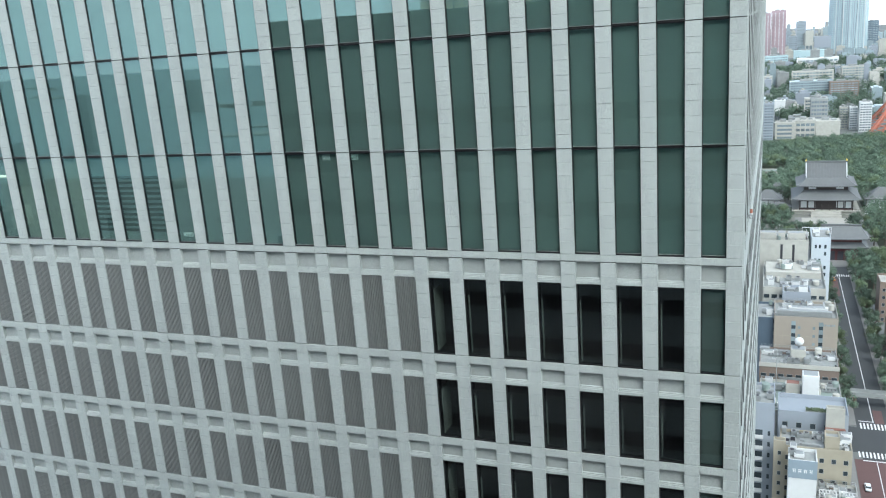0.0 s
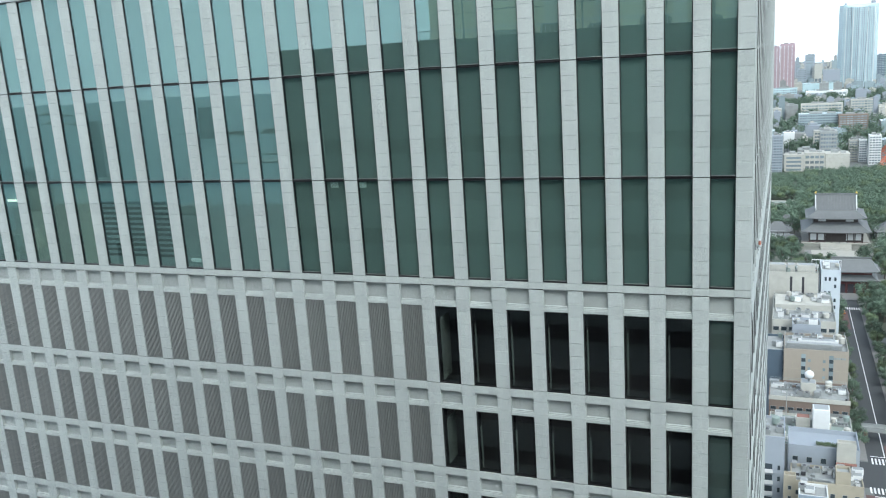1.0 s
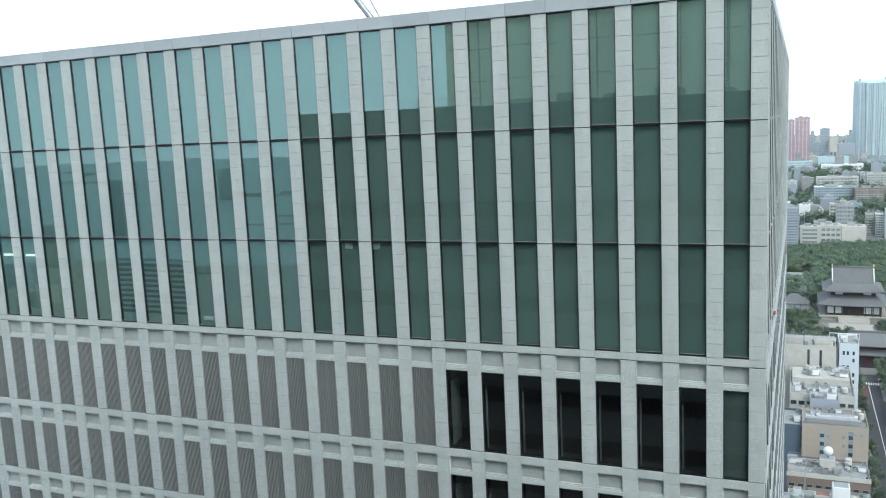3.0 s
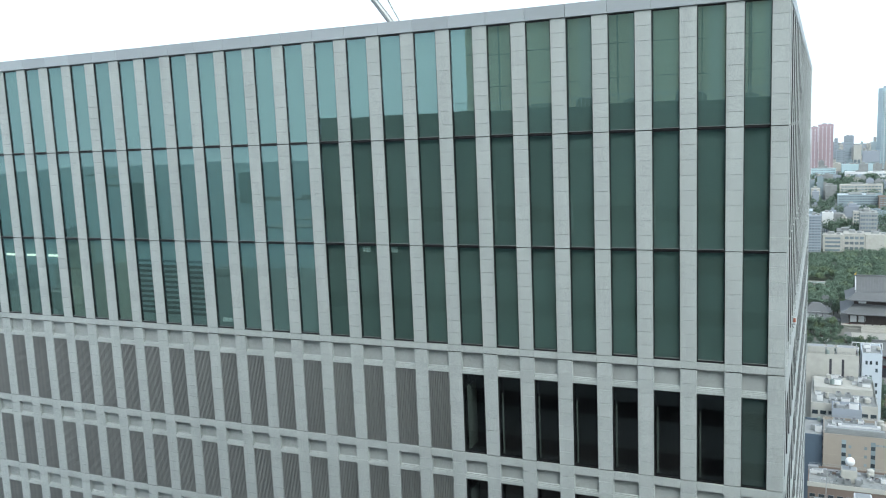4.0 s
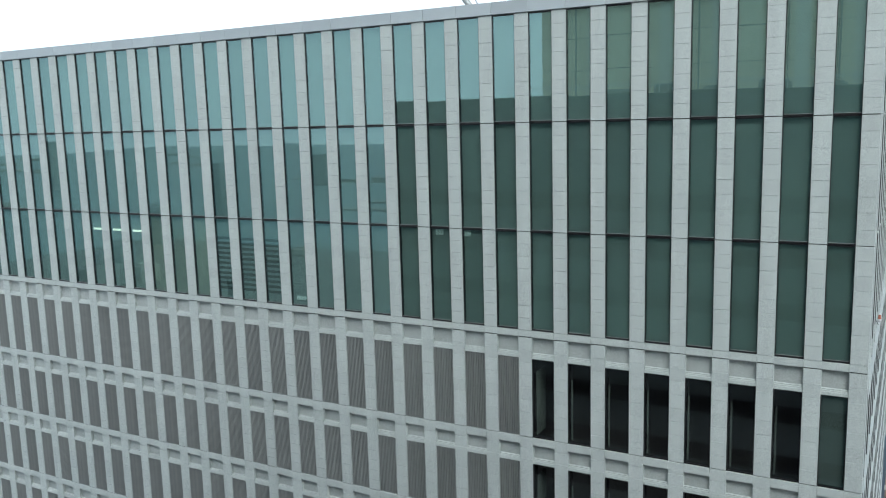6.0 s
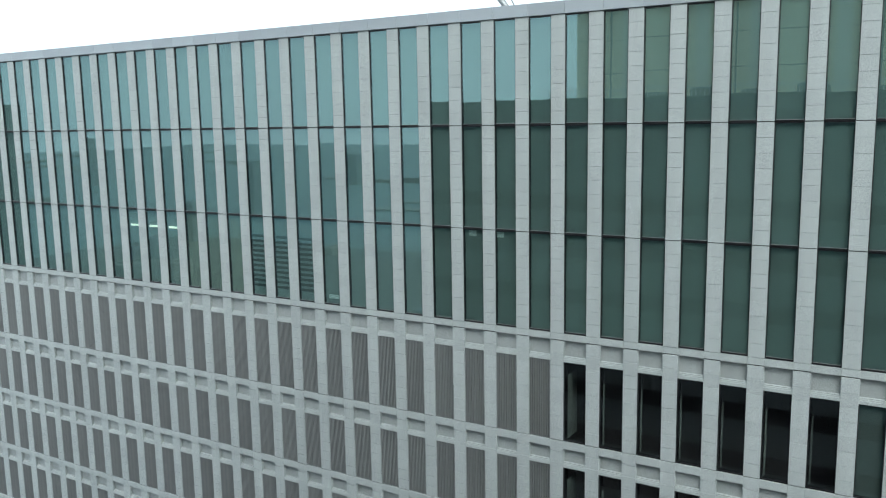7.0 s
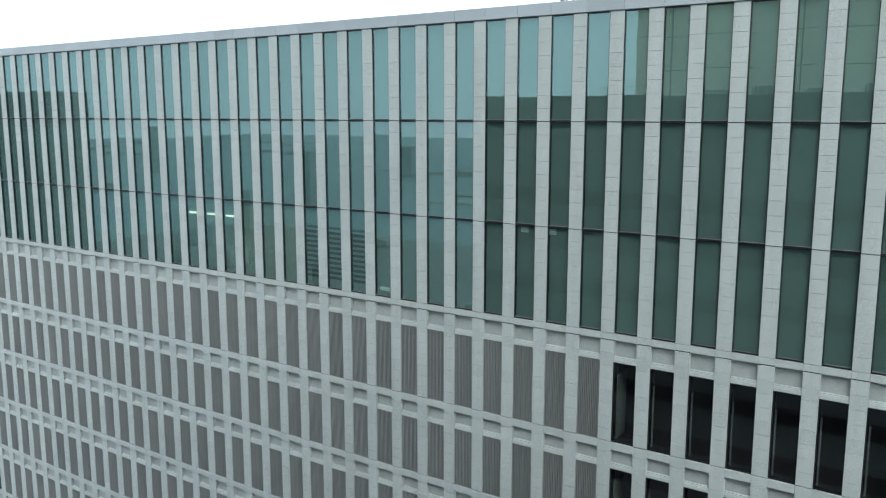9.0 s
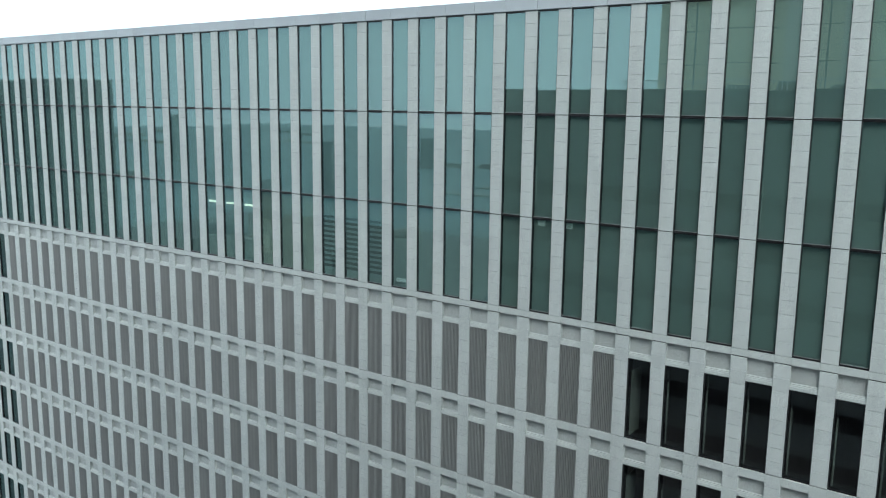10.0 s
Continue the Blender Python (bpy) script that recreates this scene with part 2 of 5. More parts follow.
# upper windows: three tall tiers
WIDE = PITCH - PIER
tier_meshes = []
for k, (a, b) in enumerate(zip(TRANSOMS, TRANSOMS[1:])):
    z0 = a + (0.0 if k == 0 else 0.014)
    z1 = b - 0.014
    foot = 0.07 if k == 0 else 0.045
    head = 0.05 if k == 2 else 0.04
    frame_mesh = mesh_of("window_frame", [(0, 0.028, 0.04, 0.33, z0, z1), (WIDE - 0.028, WIDE, 0.04, 0.33, z0, z1), (0.028, WIDE - 0.028, 0.04, 0.33, z0, z0 + foot),
                                          (0.028, WIDE - 0.028, 0.05, 0.33, z1 - head, z1), (0.0, WIDE, 0.34, 0.40, z0, z1)])
    pane_mesh = mesh_of("pane", [(-WIDE / 2 + 0.027, WIDE / 2 - 0.027, 0, 0.012, -(z1 - z0) / 2 + foot, (z1 - z0) / 2 - head)])
    # Added sheet behind the pane, in place of the dark room.
    backing_mesh = mesh_of("blind", [(0.03, WIDE - 0.03, 0.18, 0.19, z0 + foot, z1 - head)])
    backing_olive = backing_mesh.copy()
    # Bead in lighter grey than the frame, to draw the gasket's highlight.
    bead_mesh = mesh_of("glazing_bead", [(0.045, WIDE - 0.045, 0.052, 0.072, z0 + foot, z0 + foot + 0.018)])
    tier_meshes.append((frame_mesh, pane_mesh, backing_mesh, backing_olive, bead_mesh, (z0 + z1) / 2))
rng = random.Random(4)
for k, (frame_mesh, pane_mesh, backing_mesh, backing_olive, bead_mesh, mid) in enumerate(tier_meshes):
    for i in range(BAYS):
        w = put("window", frame_mesh, FRAME, tower, "tall dark-framed green glass window", bay_at(i))
        p = put("pane", pane_mesh, GLASS, w, "", Matrix.Translation((WIDE / 2, GLASS_Y, mid)) @ pose(0, 0, 0, rng.uniform(-0.06, 0.06), 0, rng.uniform(-0.12, 0.12)))
        p.visible_shadow = False
        put("glazing_bead", bead_mesh, LOUVRE, w, "thin grey glazing bead with the gasket highlight in its colour")
        olive = k == 0 and 19 <= i <= 21
        put("blind", backing_olive if olive else backing_mesh, BACKING_OLIVE if olive else BACKING, w)
        if k == 0 and 16 <= i <= 18:
            put("blind_slats", mesh_of("blind_slats", [(0.06, WIDE - 0.06, 0.150, 0.175, 0.5 + 0.26 * s, 0.5 + 0.26 * s + 0.13) for s in range(11)]), BLIND_DARK, w, "dark horizontal slats")

# spandrels: ledge, recessed panel, stepped moulding
for r in range(ROWS + 1):
    up = 0.0 if r == 0 else SILL - FLOOR * (r - 1)
    lo = HEAD if r == 0 else -5.907 - FLOOR * (r - 1)
    gap = 0.304 if r == 0 else 0.36
    led = chamfered("ledge", [(0.004, WIDE - 0.004, 0.0, 0.35, up - gap + 0.012, up - 0.012)])
    pan = mesh_of("panel", [(0, WIDE, 0.17, 0.42, lo + 0.02, up - gap + 0.012)])
    mould = mesh_of("moulding", [(0.004, WIDE - 0.004, 0.02, 0.35, lo + 0.0, lo + 0.125), (0.004, WIDE - 0.004, 0.05, 0.35, lo + 0.125, lo + 0.18), (0.004, WIDE - 0.004, 0.08, 0.35, lo + 0.18, lo + 0.235)])
    for i in range(BAYS):
        s = put("spandrel", pan, GRANITE_PANEL, tower, "", bay_at(i))
        put("ledge", led, GRANITE, s)
        put("moulding", mould, GRANITE, s)

# louvres and lower windows
for r in range(ROWS):
    top = HEAD if r == 0 else -5.907 - FLOOR * (r - 1)
    bottom = SILL - FLOOR * r
    slats = mesh_of("slats", [(0.018 + 0.0835 * s, 0.018 + 0.0835 * s + 0.033, 0.03, 0.14, bottom, top) for s in range(12)])
    # Black sheet behind the slats; its colour gives the gaps their shade.
    back = mesh_of("shade_sheet", [(0, WIDE, 0.17, 0.24, bottom, top)])
    low_frame = mesh_of("low_frame", [(0, 0.035, 0.03, 0.26, bottom, top), (WIDE - 0.035, WIDE, 0.03, 0.26, bottom, top), (0.035, WIDE - 0.035, 0.04, 0.26, bottom, bottom + 0.05), (0.035, WIDE - 0.035, 0.05, 0.26, top - 0.04, top)])
    low_pane = mesh_of("low_pane", [(0.035, WIDE - 0.035, 0.09, 0.102, bottom + 0.05, top - 0.04)])
    low_pane_green = low_pane.copy()
    low_backing = mesh_of("low_backing", [(0.035, WIDE - 0.035, 0.18, 0.19, bottom + 0.05, top - 0.04)])
    fin = mesh_of("reveal", [(0.085, 0.135, 0.22, 0.28, bottom + 0.10, top - 0.78)])
    wall = mesh_of("partition", [(0.09, 0.12, 0.27, 1.25, bottom + 0.05, top - 0.62)])
    for i in range(BAYS):
        x = -i * PITCH
        if 8 <= i < 40:
            lv = put("louvre", back, LOUVRE_SHADE, tower, "grey vertical aluminium louvre", facade_at(x, 0, 0))
            put("slats", slats, LOUVRE, lv)
            continue
        w = put("window", low_frame, FRAME, tower, "dark window of an unlit office floor", bay_at(i))
        green = i == 0 or i >= 40
        p = put("pane", low_pane_green if green else low_pane, GLASS if green else CLEAR, w)
        p.visible_shadow = False
        if green:
            put("blind", low_backing, BACKING_GREY, w)
        elif i == 7:
            put("partition", wall, REVEAL, w, "pale green partition end")
        elif i < 7:
            put("reveal", fin, REVEAL, w, "pale vertical reveal")

FLANK = 2.4


def flank_x(y):
    """The flank stands a little out of square with the front."""
    return X_RIGHT + 0.0028 * y


# parapet coping, one panel a bay
cop = chamfered("coping_panel", [(-PITCH + 0.005, -0.005, -0.05, 0.9, TOP + 0.004, ROOF)])
for i in range(BAYS):
    put("coping_panel", cop, COPING, tower, "", facade_at(-i * PITCH, 0, 0))
put("coping_end", chamfered("coping_end", [(0.005, X_RIGHT + 0.05, -0.05, 0.9, TOP + 0.004, ROOF), (X_LEFT - 0.05, -BAYS * PITCH - 0.005, -0.05, 0.9, TOP + 0.004, ROOF)]), COPING, tower, "", facade_at(0, 0, 0))
put("coping_return", mesh_of("coping_return", [(X_RIGHT - 0.9, flank_x(y) + 0.01, y, y + 3.0, TOP + 0.004, ROOF) for y in (0.905 + 3.005 * q for q in range(19))] + [(X_LEFT - 0.05, X_LEFT + 0.9, 0.905, DEPTH, TOP + 0.004, ROOF), (X_LEFT, X_RIGHT, DEPTH - 0.9, DEPTH + 0.05, TOP, ROOF - 0.004)]), COPING, tower, "", facade_at(0, 0, 0))

# flank: the same piers seen along the wall
flank_core = mesh_of("flank_core", [(-PIER / 2 + 0.01, PIER / 2 - 0.01, 0.06, 0.42, LOW, TOP)])
flank_pier = chamfered("flank_stone", [(-PIER / 2, PIER / 2, 0, 0.40, a, b) for a, b in COURSES])
HALF = FLANK / 2 - PIER / 2
flank_panes = [mesh_of("flank_pane", [(-HALF, HALF, 0.26, 0.30, a, b)]) for a, b in list(zip(TRANSOMS, TRANSOMS[1:])) + [(SILL - FLOOR * r, HEAD - FLOOR * r) for r in range(ROWS)]]
flank_sills = [chamfered("flank_spandrel", [(-HALF, HALF, 0.004, 0.42, SILL - FLOOR * r - 1.18, SILL - FLOOR * r)]) for r in range(-1, ROWS)]
flank_jambs = [mesh_of("flank_jamb", [(-PIER / 2 - 0.03, -PIER / 2, 0.022 if b > 0 else 0.010, 0.3, a + 0.05, b - 0.05)]) for a, b in list(zip(TRANSOMS, TRANSOMS[1:])) + [(SILL - FLOOR * r, HEAD - FLOOR * r) for r in range(ROWS)]]
count = int((DEPTH - 1.5) / FLANK)
for k in range(count):
    turn = facade_at(flank_x(1.76 + k * FLANK), 1.76 + k * FLANK, 0) @ pose(0, 0, 0, 0, 0, 90)
    fp = put("pier", flank_core, CORE, tower, "", turn)
    put("stonework", flank_pier, GRANITE, fp)["kind"] = "stuff"
    for me in flank_jambs:
        put("jamb", me, FRAME, tower, "", turn)
    if k == 0:
        put("infill", mesh_of("infill", [(X_RIGHT - 0.4, X_RIGHT - 0.03, 0.665, 1.45, LOW, TOP)]), GRANITE, tower, "", facade_at(0, 0, 0))
        continue
    half = facade_at(flank_x(1.76 + (k - 0.5) * FLANK), 1.76 + (k - 0.5) * FLANK, 0) @ pose(0, 0, 0, 0, 0, 90)
    for me in flank_panes:
        put("window", me, FRAME, tower, "", half)
    for me in flank_sills:
        put("spandrel", me, GRANITE, tower, "", half)
put("flank_wall", mesh_of("flank_wall", [(X_RIGHT - 0.74, X_RIGHT - 0.44, 0.7, DEPTH, LOW, TOP), (X_LEFT + 0.1, X_LEFT + 0.39, 0.7, DEPTH, LOW, TOP), (X_LEFT + 0.1, X_RIGHT - 0.44, DEPTH - 0.49, DEPTH, LOW, TOP)]), CORE, tower, "", facade_at(0, 0, 0))

# plain shaft of the floors below
shaft = [(-i * PITCH - PIER, -i * PITCH, 0, 0.5, GROUND, LOW - 0.01) for i in range(BAYS)]
shaft += [(0.9, X_RIGHT, 0, 0.6, GROUND, LOW - 0.01), (X_LEFT, -BAYS * PITCH, 0, 0.6, GROUND, LOW - 0.01)]
z = LOW - 1.2
while z > GROUND + 4:
    shaft.append((X_LEFT + 0.1, X_RIGHT - 0.1, 0.06, 0.45, z, z + 1.2))
    shaft.append((X_RIGHT - 0.44, X_RIGHT - 0.06, 0.6, DEPTH, z, z + 1.2))
    z -= FLOOR
shaft += [(X_RIGHT - 0.42, flank_x(1.76 + k * FLANK), 1.46 + k * FLANK, 2.06 + k * FLANK, GROUND, LOW - 0.01) for k in range(count)]
put("lower_shaft", mesh_of("lower_shaft", shaft), GRANITE, tower, "granite grid of the floors below", facade_at(0, 0, 0))
put("lower_glazing", mesh_of("lower_glazing", [(X_LEFT + 0.2, X_RIGHT - 0.5, 0.5, 2.5, GROUND, LOW - 1.3), (X_RIGHT - 0.73, X_RIGHT - 0.46, 2.6, DEPTH - 0.6, GROUND, LOW - 1.3)]), FRAME, tower, "", facade_at(0, 0, 0))
put("roof", mesh_of("roof", [(X_LEFT + 0.9, X_RIGHT - 0.9, 0.9, DEPTH - 0.9, ROOF - 0.58, ROOF - 0.3)]), ROOF_GREY, tower, "grey flat roof", facade_at(0, 0, 0))


# ---- the city: ground, road, buildings ----
ASPHALT = surface("asphalt", (0.044, 0.048, 0.051), 0.85, grain=1.5, amount=0.12, stain=0.1)
RED_ASPHALT = surface("red_lane_asphalt", (0.085, 0.050, 0.048), 0.85, grain=1.5, amount=0.12, stain=0.1)
PAVING = surface("pale_paving", (0.145, 0.145, 0.140), 0.85, grain=1.0, amount=0.12, stain=0.1)
PAINT = surface("road_paint", (0.540, 0.547, 0.547), 0.7, grain=2, amount=0.06)
EARTH = surface("city_ground", (0.122, 0.130, 0.126), 0.95, grain=0.05, amount=0.3, stain=0.01)
BEIGE = surface("beige_tile", (0.239, 0.211, 0.176), 0.7, grain=0.5, amount=0.06, stain=0.06)
OCHRE = surface("weathered_ochre_render", (0.275, 0.250, 0.195), 0.8, grain=0.4, amount=0.16, stain=0.1)
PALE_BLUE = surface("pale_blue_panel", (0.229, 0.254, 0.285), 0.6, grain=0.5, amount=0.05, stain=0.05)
SLATE_BLUE = surface("slate_blue_panel", (0.069, 0.095, 0.124), 0.5, grain=0.5, amount=0.08, stain=0.05)
BROWN = surface("brown_brick", (0.158, 0.122, 0.101), 0.8, grain=0.5, amount=0.12, stain=0.1)
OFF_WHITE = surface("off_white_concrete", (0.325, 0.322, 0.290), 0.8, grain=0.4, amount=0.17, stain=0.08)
PINK_BROWN = surface("pink_brown_tile", (0.31, 0.235, 0.255), 0.7, grain=0.1, amount=0.06, stain=0.02)
TEAL_GLASS = surface("pale_teal_curtain_wall", (0.35, 0.45, 0.47), 0.25, grain=0.05, amount=0.12, stain=0.02, specular=0.6)
DARK_PANE = surface("dark_window_glass", (0.036, 0.047, 0.054), 0.12, grain=0.3, amount=0.2, per_piece=0.25, specular=0.6)
# Distant windows: glass colour lifted to grey to carry the haze.
MID_PANE = surface("haze_grey_window_glass", (0.13, 0.155, 0.17), 0.2, grain=0.3, amount=0.1, per_piece=0.2, specular=0.6)
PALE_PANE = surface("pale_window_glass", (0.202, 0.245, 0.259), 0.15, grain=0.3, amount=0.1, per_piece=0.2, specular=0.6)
SIGN_BLUE = surface("faded_blue_grey_sign", (0.19, 0.235, 0.27), 0.6, grain=0.5, amount=0.1, stain=0.1)
STEEL = surface("galvanised_steel", (0.233, 0.245, 0.245), 0.45, 0.3, grain=1.0, amount=0.1)
GREEN_ROOF = surface("mint_roof_paint", (0.173, 0.213, 0.196), 0.8, grain=0.6, amount=0.12, stain=0.1)
RUST = surface("rust_red_paint", (0.19, 0.095, 0.075), 0.8, grain=0.6, amount=0.15)
TILE_ROOF = surface("grey_roof_tile", (0.100, 0.105, 0.107), 0.6, grain=0.5, amount=0.14, stain=0.06)
TIMBER = surface("dark_temple_timber", (0.045, 0.038, 0.036), 0.8, grain=0.6, amount=0.15)
VERMILION = surface("vermilion_timber", (0.085, 0.032, 0.032), 0.75, grain=0.6, amount=0.15)
PLASTER = surface("white_plaster", (0.475, 0.490, 0.490), 0.85, grain=0.5, amount=0.06)
STONE = surface("pale_stone_steps", (0.288, 0.281, 0.252), 0.85, grain=0.4, amount=0.1)
GOLD = surface("gilt_ornament", (0.540, 0.396, 0.086), 0.4, 0.5, grain=1.0)
# Leaf green is lifted and greyed to carry distance haze.
LEAF = surface("tree_leaves", (0.080, 0.114, 0.082), 0.75, grain=0.4, amount=0.25, stain=0.03, per_piece=0.28, specular=0.2)
# Soil colour is darkened to hold the shade beneath the park trees.
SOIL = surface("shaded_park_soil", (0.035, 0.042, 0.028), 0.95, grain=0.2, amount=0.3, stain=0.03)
YARD = surface("temple_yard_gravel", (0.12, 0.12, 0.105), 0.95, grain=0.3, amount=0.2, stain=0.03)
LEAF_LIGHT = surface("light_tree_leaves", (0.092, 0.122, 0.070), 0.75, grain=0.4, amount=0.25, stain=0.03, per_piece=0.28, specular=0.2)
BARK = surface("bark", (0.072, 0.058, 0.047), 0.9, grain=2)
ORANGE = surface("orange_steel_paint", (0.360, 0.122, 0.079), 0.6, grain=0.3, amount=0.08)
TOWER_DARK = surface("dark_bronze_cladding", (0.090, 0.105, 0.100), 0.5, grain=0.3, amount=0.15, per_piece=0.1)
TOWER_BEIGE = surface("beige_metal_panel", (0.95, 0.84, 0.61), 0.6, grain=0.3, amount=0.06, per_piece=0.05)
CAR_WHITE = surface("white_car_paint", (0.518, 0.526, 0.533), 0.3, grain=1.0, amount=0.03)
CAR_DARK = surface("dark_car_paint", (0.036, 0.036, 0.043), 0.3, grain=1.0, amount=0.03)
CAR_ORANGE = surface("orange_taxi_paint", (0.504, 0.202, 0.043), 0.3, grain=1.0, amount=0.03)
TYRE = surface("tyre_rubber", (0.014, 0.014, 0.014), 0.9)
G = GROUND

gm = bmesh.new()
bmesh.ops.create_circle(gm, cap_ends=True, segments=96, radius=4700)
tagged(part("ground", gm, EARTH, None, "", (0, 0, G)), "grey city ground of streets and yards", "ground", kind="structure")
tagged(put("road", mesh_of("road", [(34.0, 45.2, 150, 478, -0.4, 0.03), (-120, 34.0, 256, 275, -0.4, 0.03), (45.2, 160, 256, 275, -0.4, 0.03)]), ASPHALT, None, "", (0, 0, G)), "grey asphalt avenue with a crossing", "road", kind="structure")
tagged(put("bus_lane", mesh_of("bus_lane", [(31.4, 41.5, 150, 251, 0.03, 0.045), (40.3, 43.4, 279, 290, 0.03, 0.045), (35.2, 38.5, 425, 456, 0.03, 0.045)]), RED_ASPHALT, None, "", (0, 0, G)), "worn red-brown lane surfacing", "road lane", kind="structure")
tagged(put("pavement", mesh_of("pavement", [(28.0, 34.0, 276, 478, -0.2, 0.17), (45.2, 50.5, 276, 478, -0.2, 0.17), (28.0, 31.2, 150, 254, -0.2, 0.17), (20, 70, 478, 600, -0.2, 0.17)]), PAVING, None, "", (0, 0, G)), "pale paved footway with kerb", "pavement", kind="structure")
tagged(put("park_ground", mesh_of("park_ground", [(-60, 180, 664, 1000, -0.3, 0.22), (66, 180, 500, 664, -0.3, 0.22), (50.6, 66, 415, 520, -0.3, 0.22)]), SOIL, None, "", (0, 0, G)), "dark soil under park trees, their shade in its colour", "park ground", kind="structure")
tagged(put("temple_yard", mesh_of("temple_yard", [(-40, 66, 600, 664, -0.3, 0.22), (-40, 20, 480, 600, -0.3, 0.22)]), YARD, None, "", (0, 0, G)), "grey gravel yard round the temple hall", "yard", kind="structure")
lines = [(39.6, 39.9, 280, 458, 0.046, 0.055), (34, 45, 250.2, 250.7, 0.05, 0.06), (35, 40, 279.8, 280.2, 0.05, 0.06)]
for y0, y1 in ((459.5, 463.5), (274.0, 278.5), (252.5, 256.5)):
    x = 35.2 if y0 == 274.0 else 33.0
    lines += [(x + 1.15 * k, x + 0.55 + 1.15 * k, y0, y1, 0.046, 0.06) for k in range(11)]
lines += [(38.0, 38.25, 200, 250, 0.05, 0.06), (41.4, 41.6, 150, 250, 0.05, 0.06)]
tagged(put("road_marking", mesh_of("road_marking", lines), PAINT, None, "", (0, 0, G)), "white painted lines and zebra crossings", "road marking", kind="structure")


def building(name, label, x0, x1, y0, y1, h, wall, floors=0, cols=0, win=(1.2, 1.5), pane=None, roof=None, skip=(), category="building", parapet=0.9, base=0.0):
    """A house with parapet, roof deck and recessed windows on the face that looks towards -y."""
    t = tagged(empty(name, ((x0 + x1) / 2, (y0 + y1) / 2, G)), label, category)
    dx, dy = (x1 - x0) / 2, (y1 - y0) / 2
    p = 0.3
    put("wall", mesh_of("wall", [(-dx, dx, -dy, dy, base, h - parapet), (-dx, dx, -dy, -dy + p, h - parapet, h), (-dx, dx, dy - p, dy, h - parapet, h), (-dx, -dx + p, -dy + p, dy - p, h - parapet, h), (dx - p, dx, -dy + p, dy - p, h - parapet, h)]), wall, t)
    put("roof", mesh_of("roof", [(-dx + p, dx - p, -dy + p, dy - p, h - parapet, h - parapet + 0.06)]), roof or ROOF_GREY, t, "flat roof deck")
    if floors:
        w, hh = win
        fm = mesh_of("window", [(-w / 2 - 0.08, w / 2 + 0.08, -0.06, 0.05, -0.10, 0.0), (-w / 2 - 0.08, -w / 2, -0.06, 0.05, 0, hh), (w / 2, w / 2 + 0.08, -0.06, 0.05, 0, hh), (-w / 2 - 0.08, w / 2 + 0.08, -0.06, 0.05, hh, hh + 0.08)])
        pm = mesh_of("pane", [(-w / 2, w / 2, -0.02, 0.02, 0, hh)])
        step = (h - parapet - 1.0) / floors
        for f in range(floors):
            for c in range(cols):
                if (f, c) in skip:
                    continue
                x = -dx + (c + 0.5) * (2 * dx) / cols
                wd = put("window", fm, STEEL, t, "", (x, -dy, 0.8 + f * step))
                put("pane", pm, pane or DARK_PANE, wd)
    return t


def roof_box(name, label, category, x, y, z, sx, sy, sz, material, lid=None, group="rooftop plant"):
    """A machine housing: body, raised lid, feet."""
    t = tagged(empty(name, (x, y, z)), label, category, group)
    bm = block(bmesh.new(), -sx / 2, sx / 2, -sy / 2, sy / 2, 0.15, sz)
    bmesh.ops.bevel(bm, geom=bm.edges[:], offset=min(sx, sy, sz) * 0.04, segments=1, affect="EDGES")
    part("body", bm, material, t)
    bm = block(bmesh.new(), -sx * 0.42, sx * 0.42, -sy * 0.42, sy * 0.42, sz, sz + 0.12)
    part("lid", bm, lid or STEEL, t)
    bm = bmesh.new()
    for a in (-1, 1):
        block(bm, a * sx * 0.4 - 0.08, a * sx * 0.4 + 0.08, -sy / 2, sy / 2, 0, 0.15)
    part("foot_rails", bm, STEEL, t)
    return t


def fan_unit(x, y, z, s=1.0):
    t = tagged(empty("condenser_unit", (x, y, z)), "grey rooftop air conditioning condenser with a round fan", "air conditioner", "rooftop plant")
    bm = block(bmesh.new(), -0.8 * s, 0.8 * s, -0.6 * s, 0.6 * s, 0.1, 1.5 * s)
    part("casing", bm, STEEL, t)
    bm = bmesh.new()
    rod(bm, (0, 0, 1.5 * s), (0, 0, 1.62 * s), 0.5 * s, 12)
    part("fan_ring", bm, CAR_DARK, t)
    return t


def water_tank(x, y, z, r, h, material):
    t = tagged(empty("water_tank", (x, y, z)), "round rooftop water tank on short legs", "water tank", "rooftop plant")
    bm = bmesh.new()
    rod(bm, (0, 0, 0.6), (0, 0, h), r, 14)
    rod(bm, (0, 0, h), (0, 0, h + r * 0.35), r, 14, r * 0.3)
    part("tank", bm, material, t)
    for a in range(4):
        bm = bmesh.new()
        c, s = math.cos(a * 1.571 + 0.78) * r * 0.7, math.sin(a * 1.571 + 0.78) * r * 0.7
        rod(bm, (c, s, 0), (c, s, 0.6), 0.09, 6)
        part("leg", bm, STEEL, t)
    return t


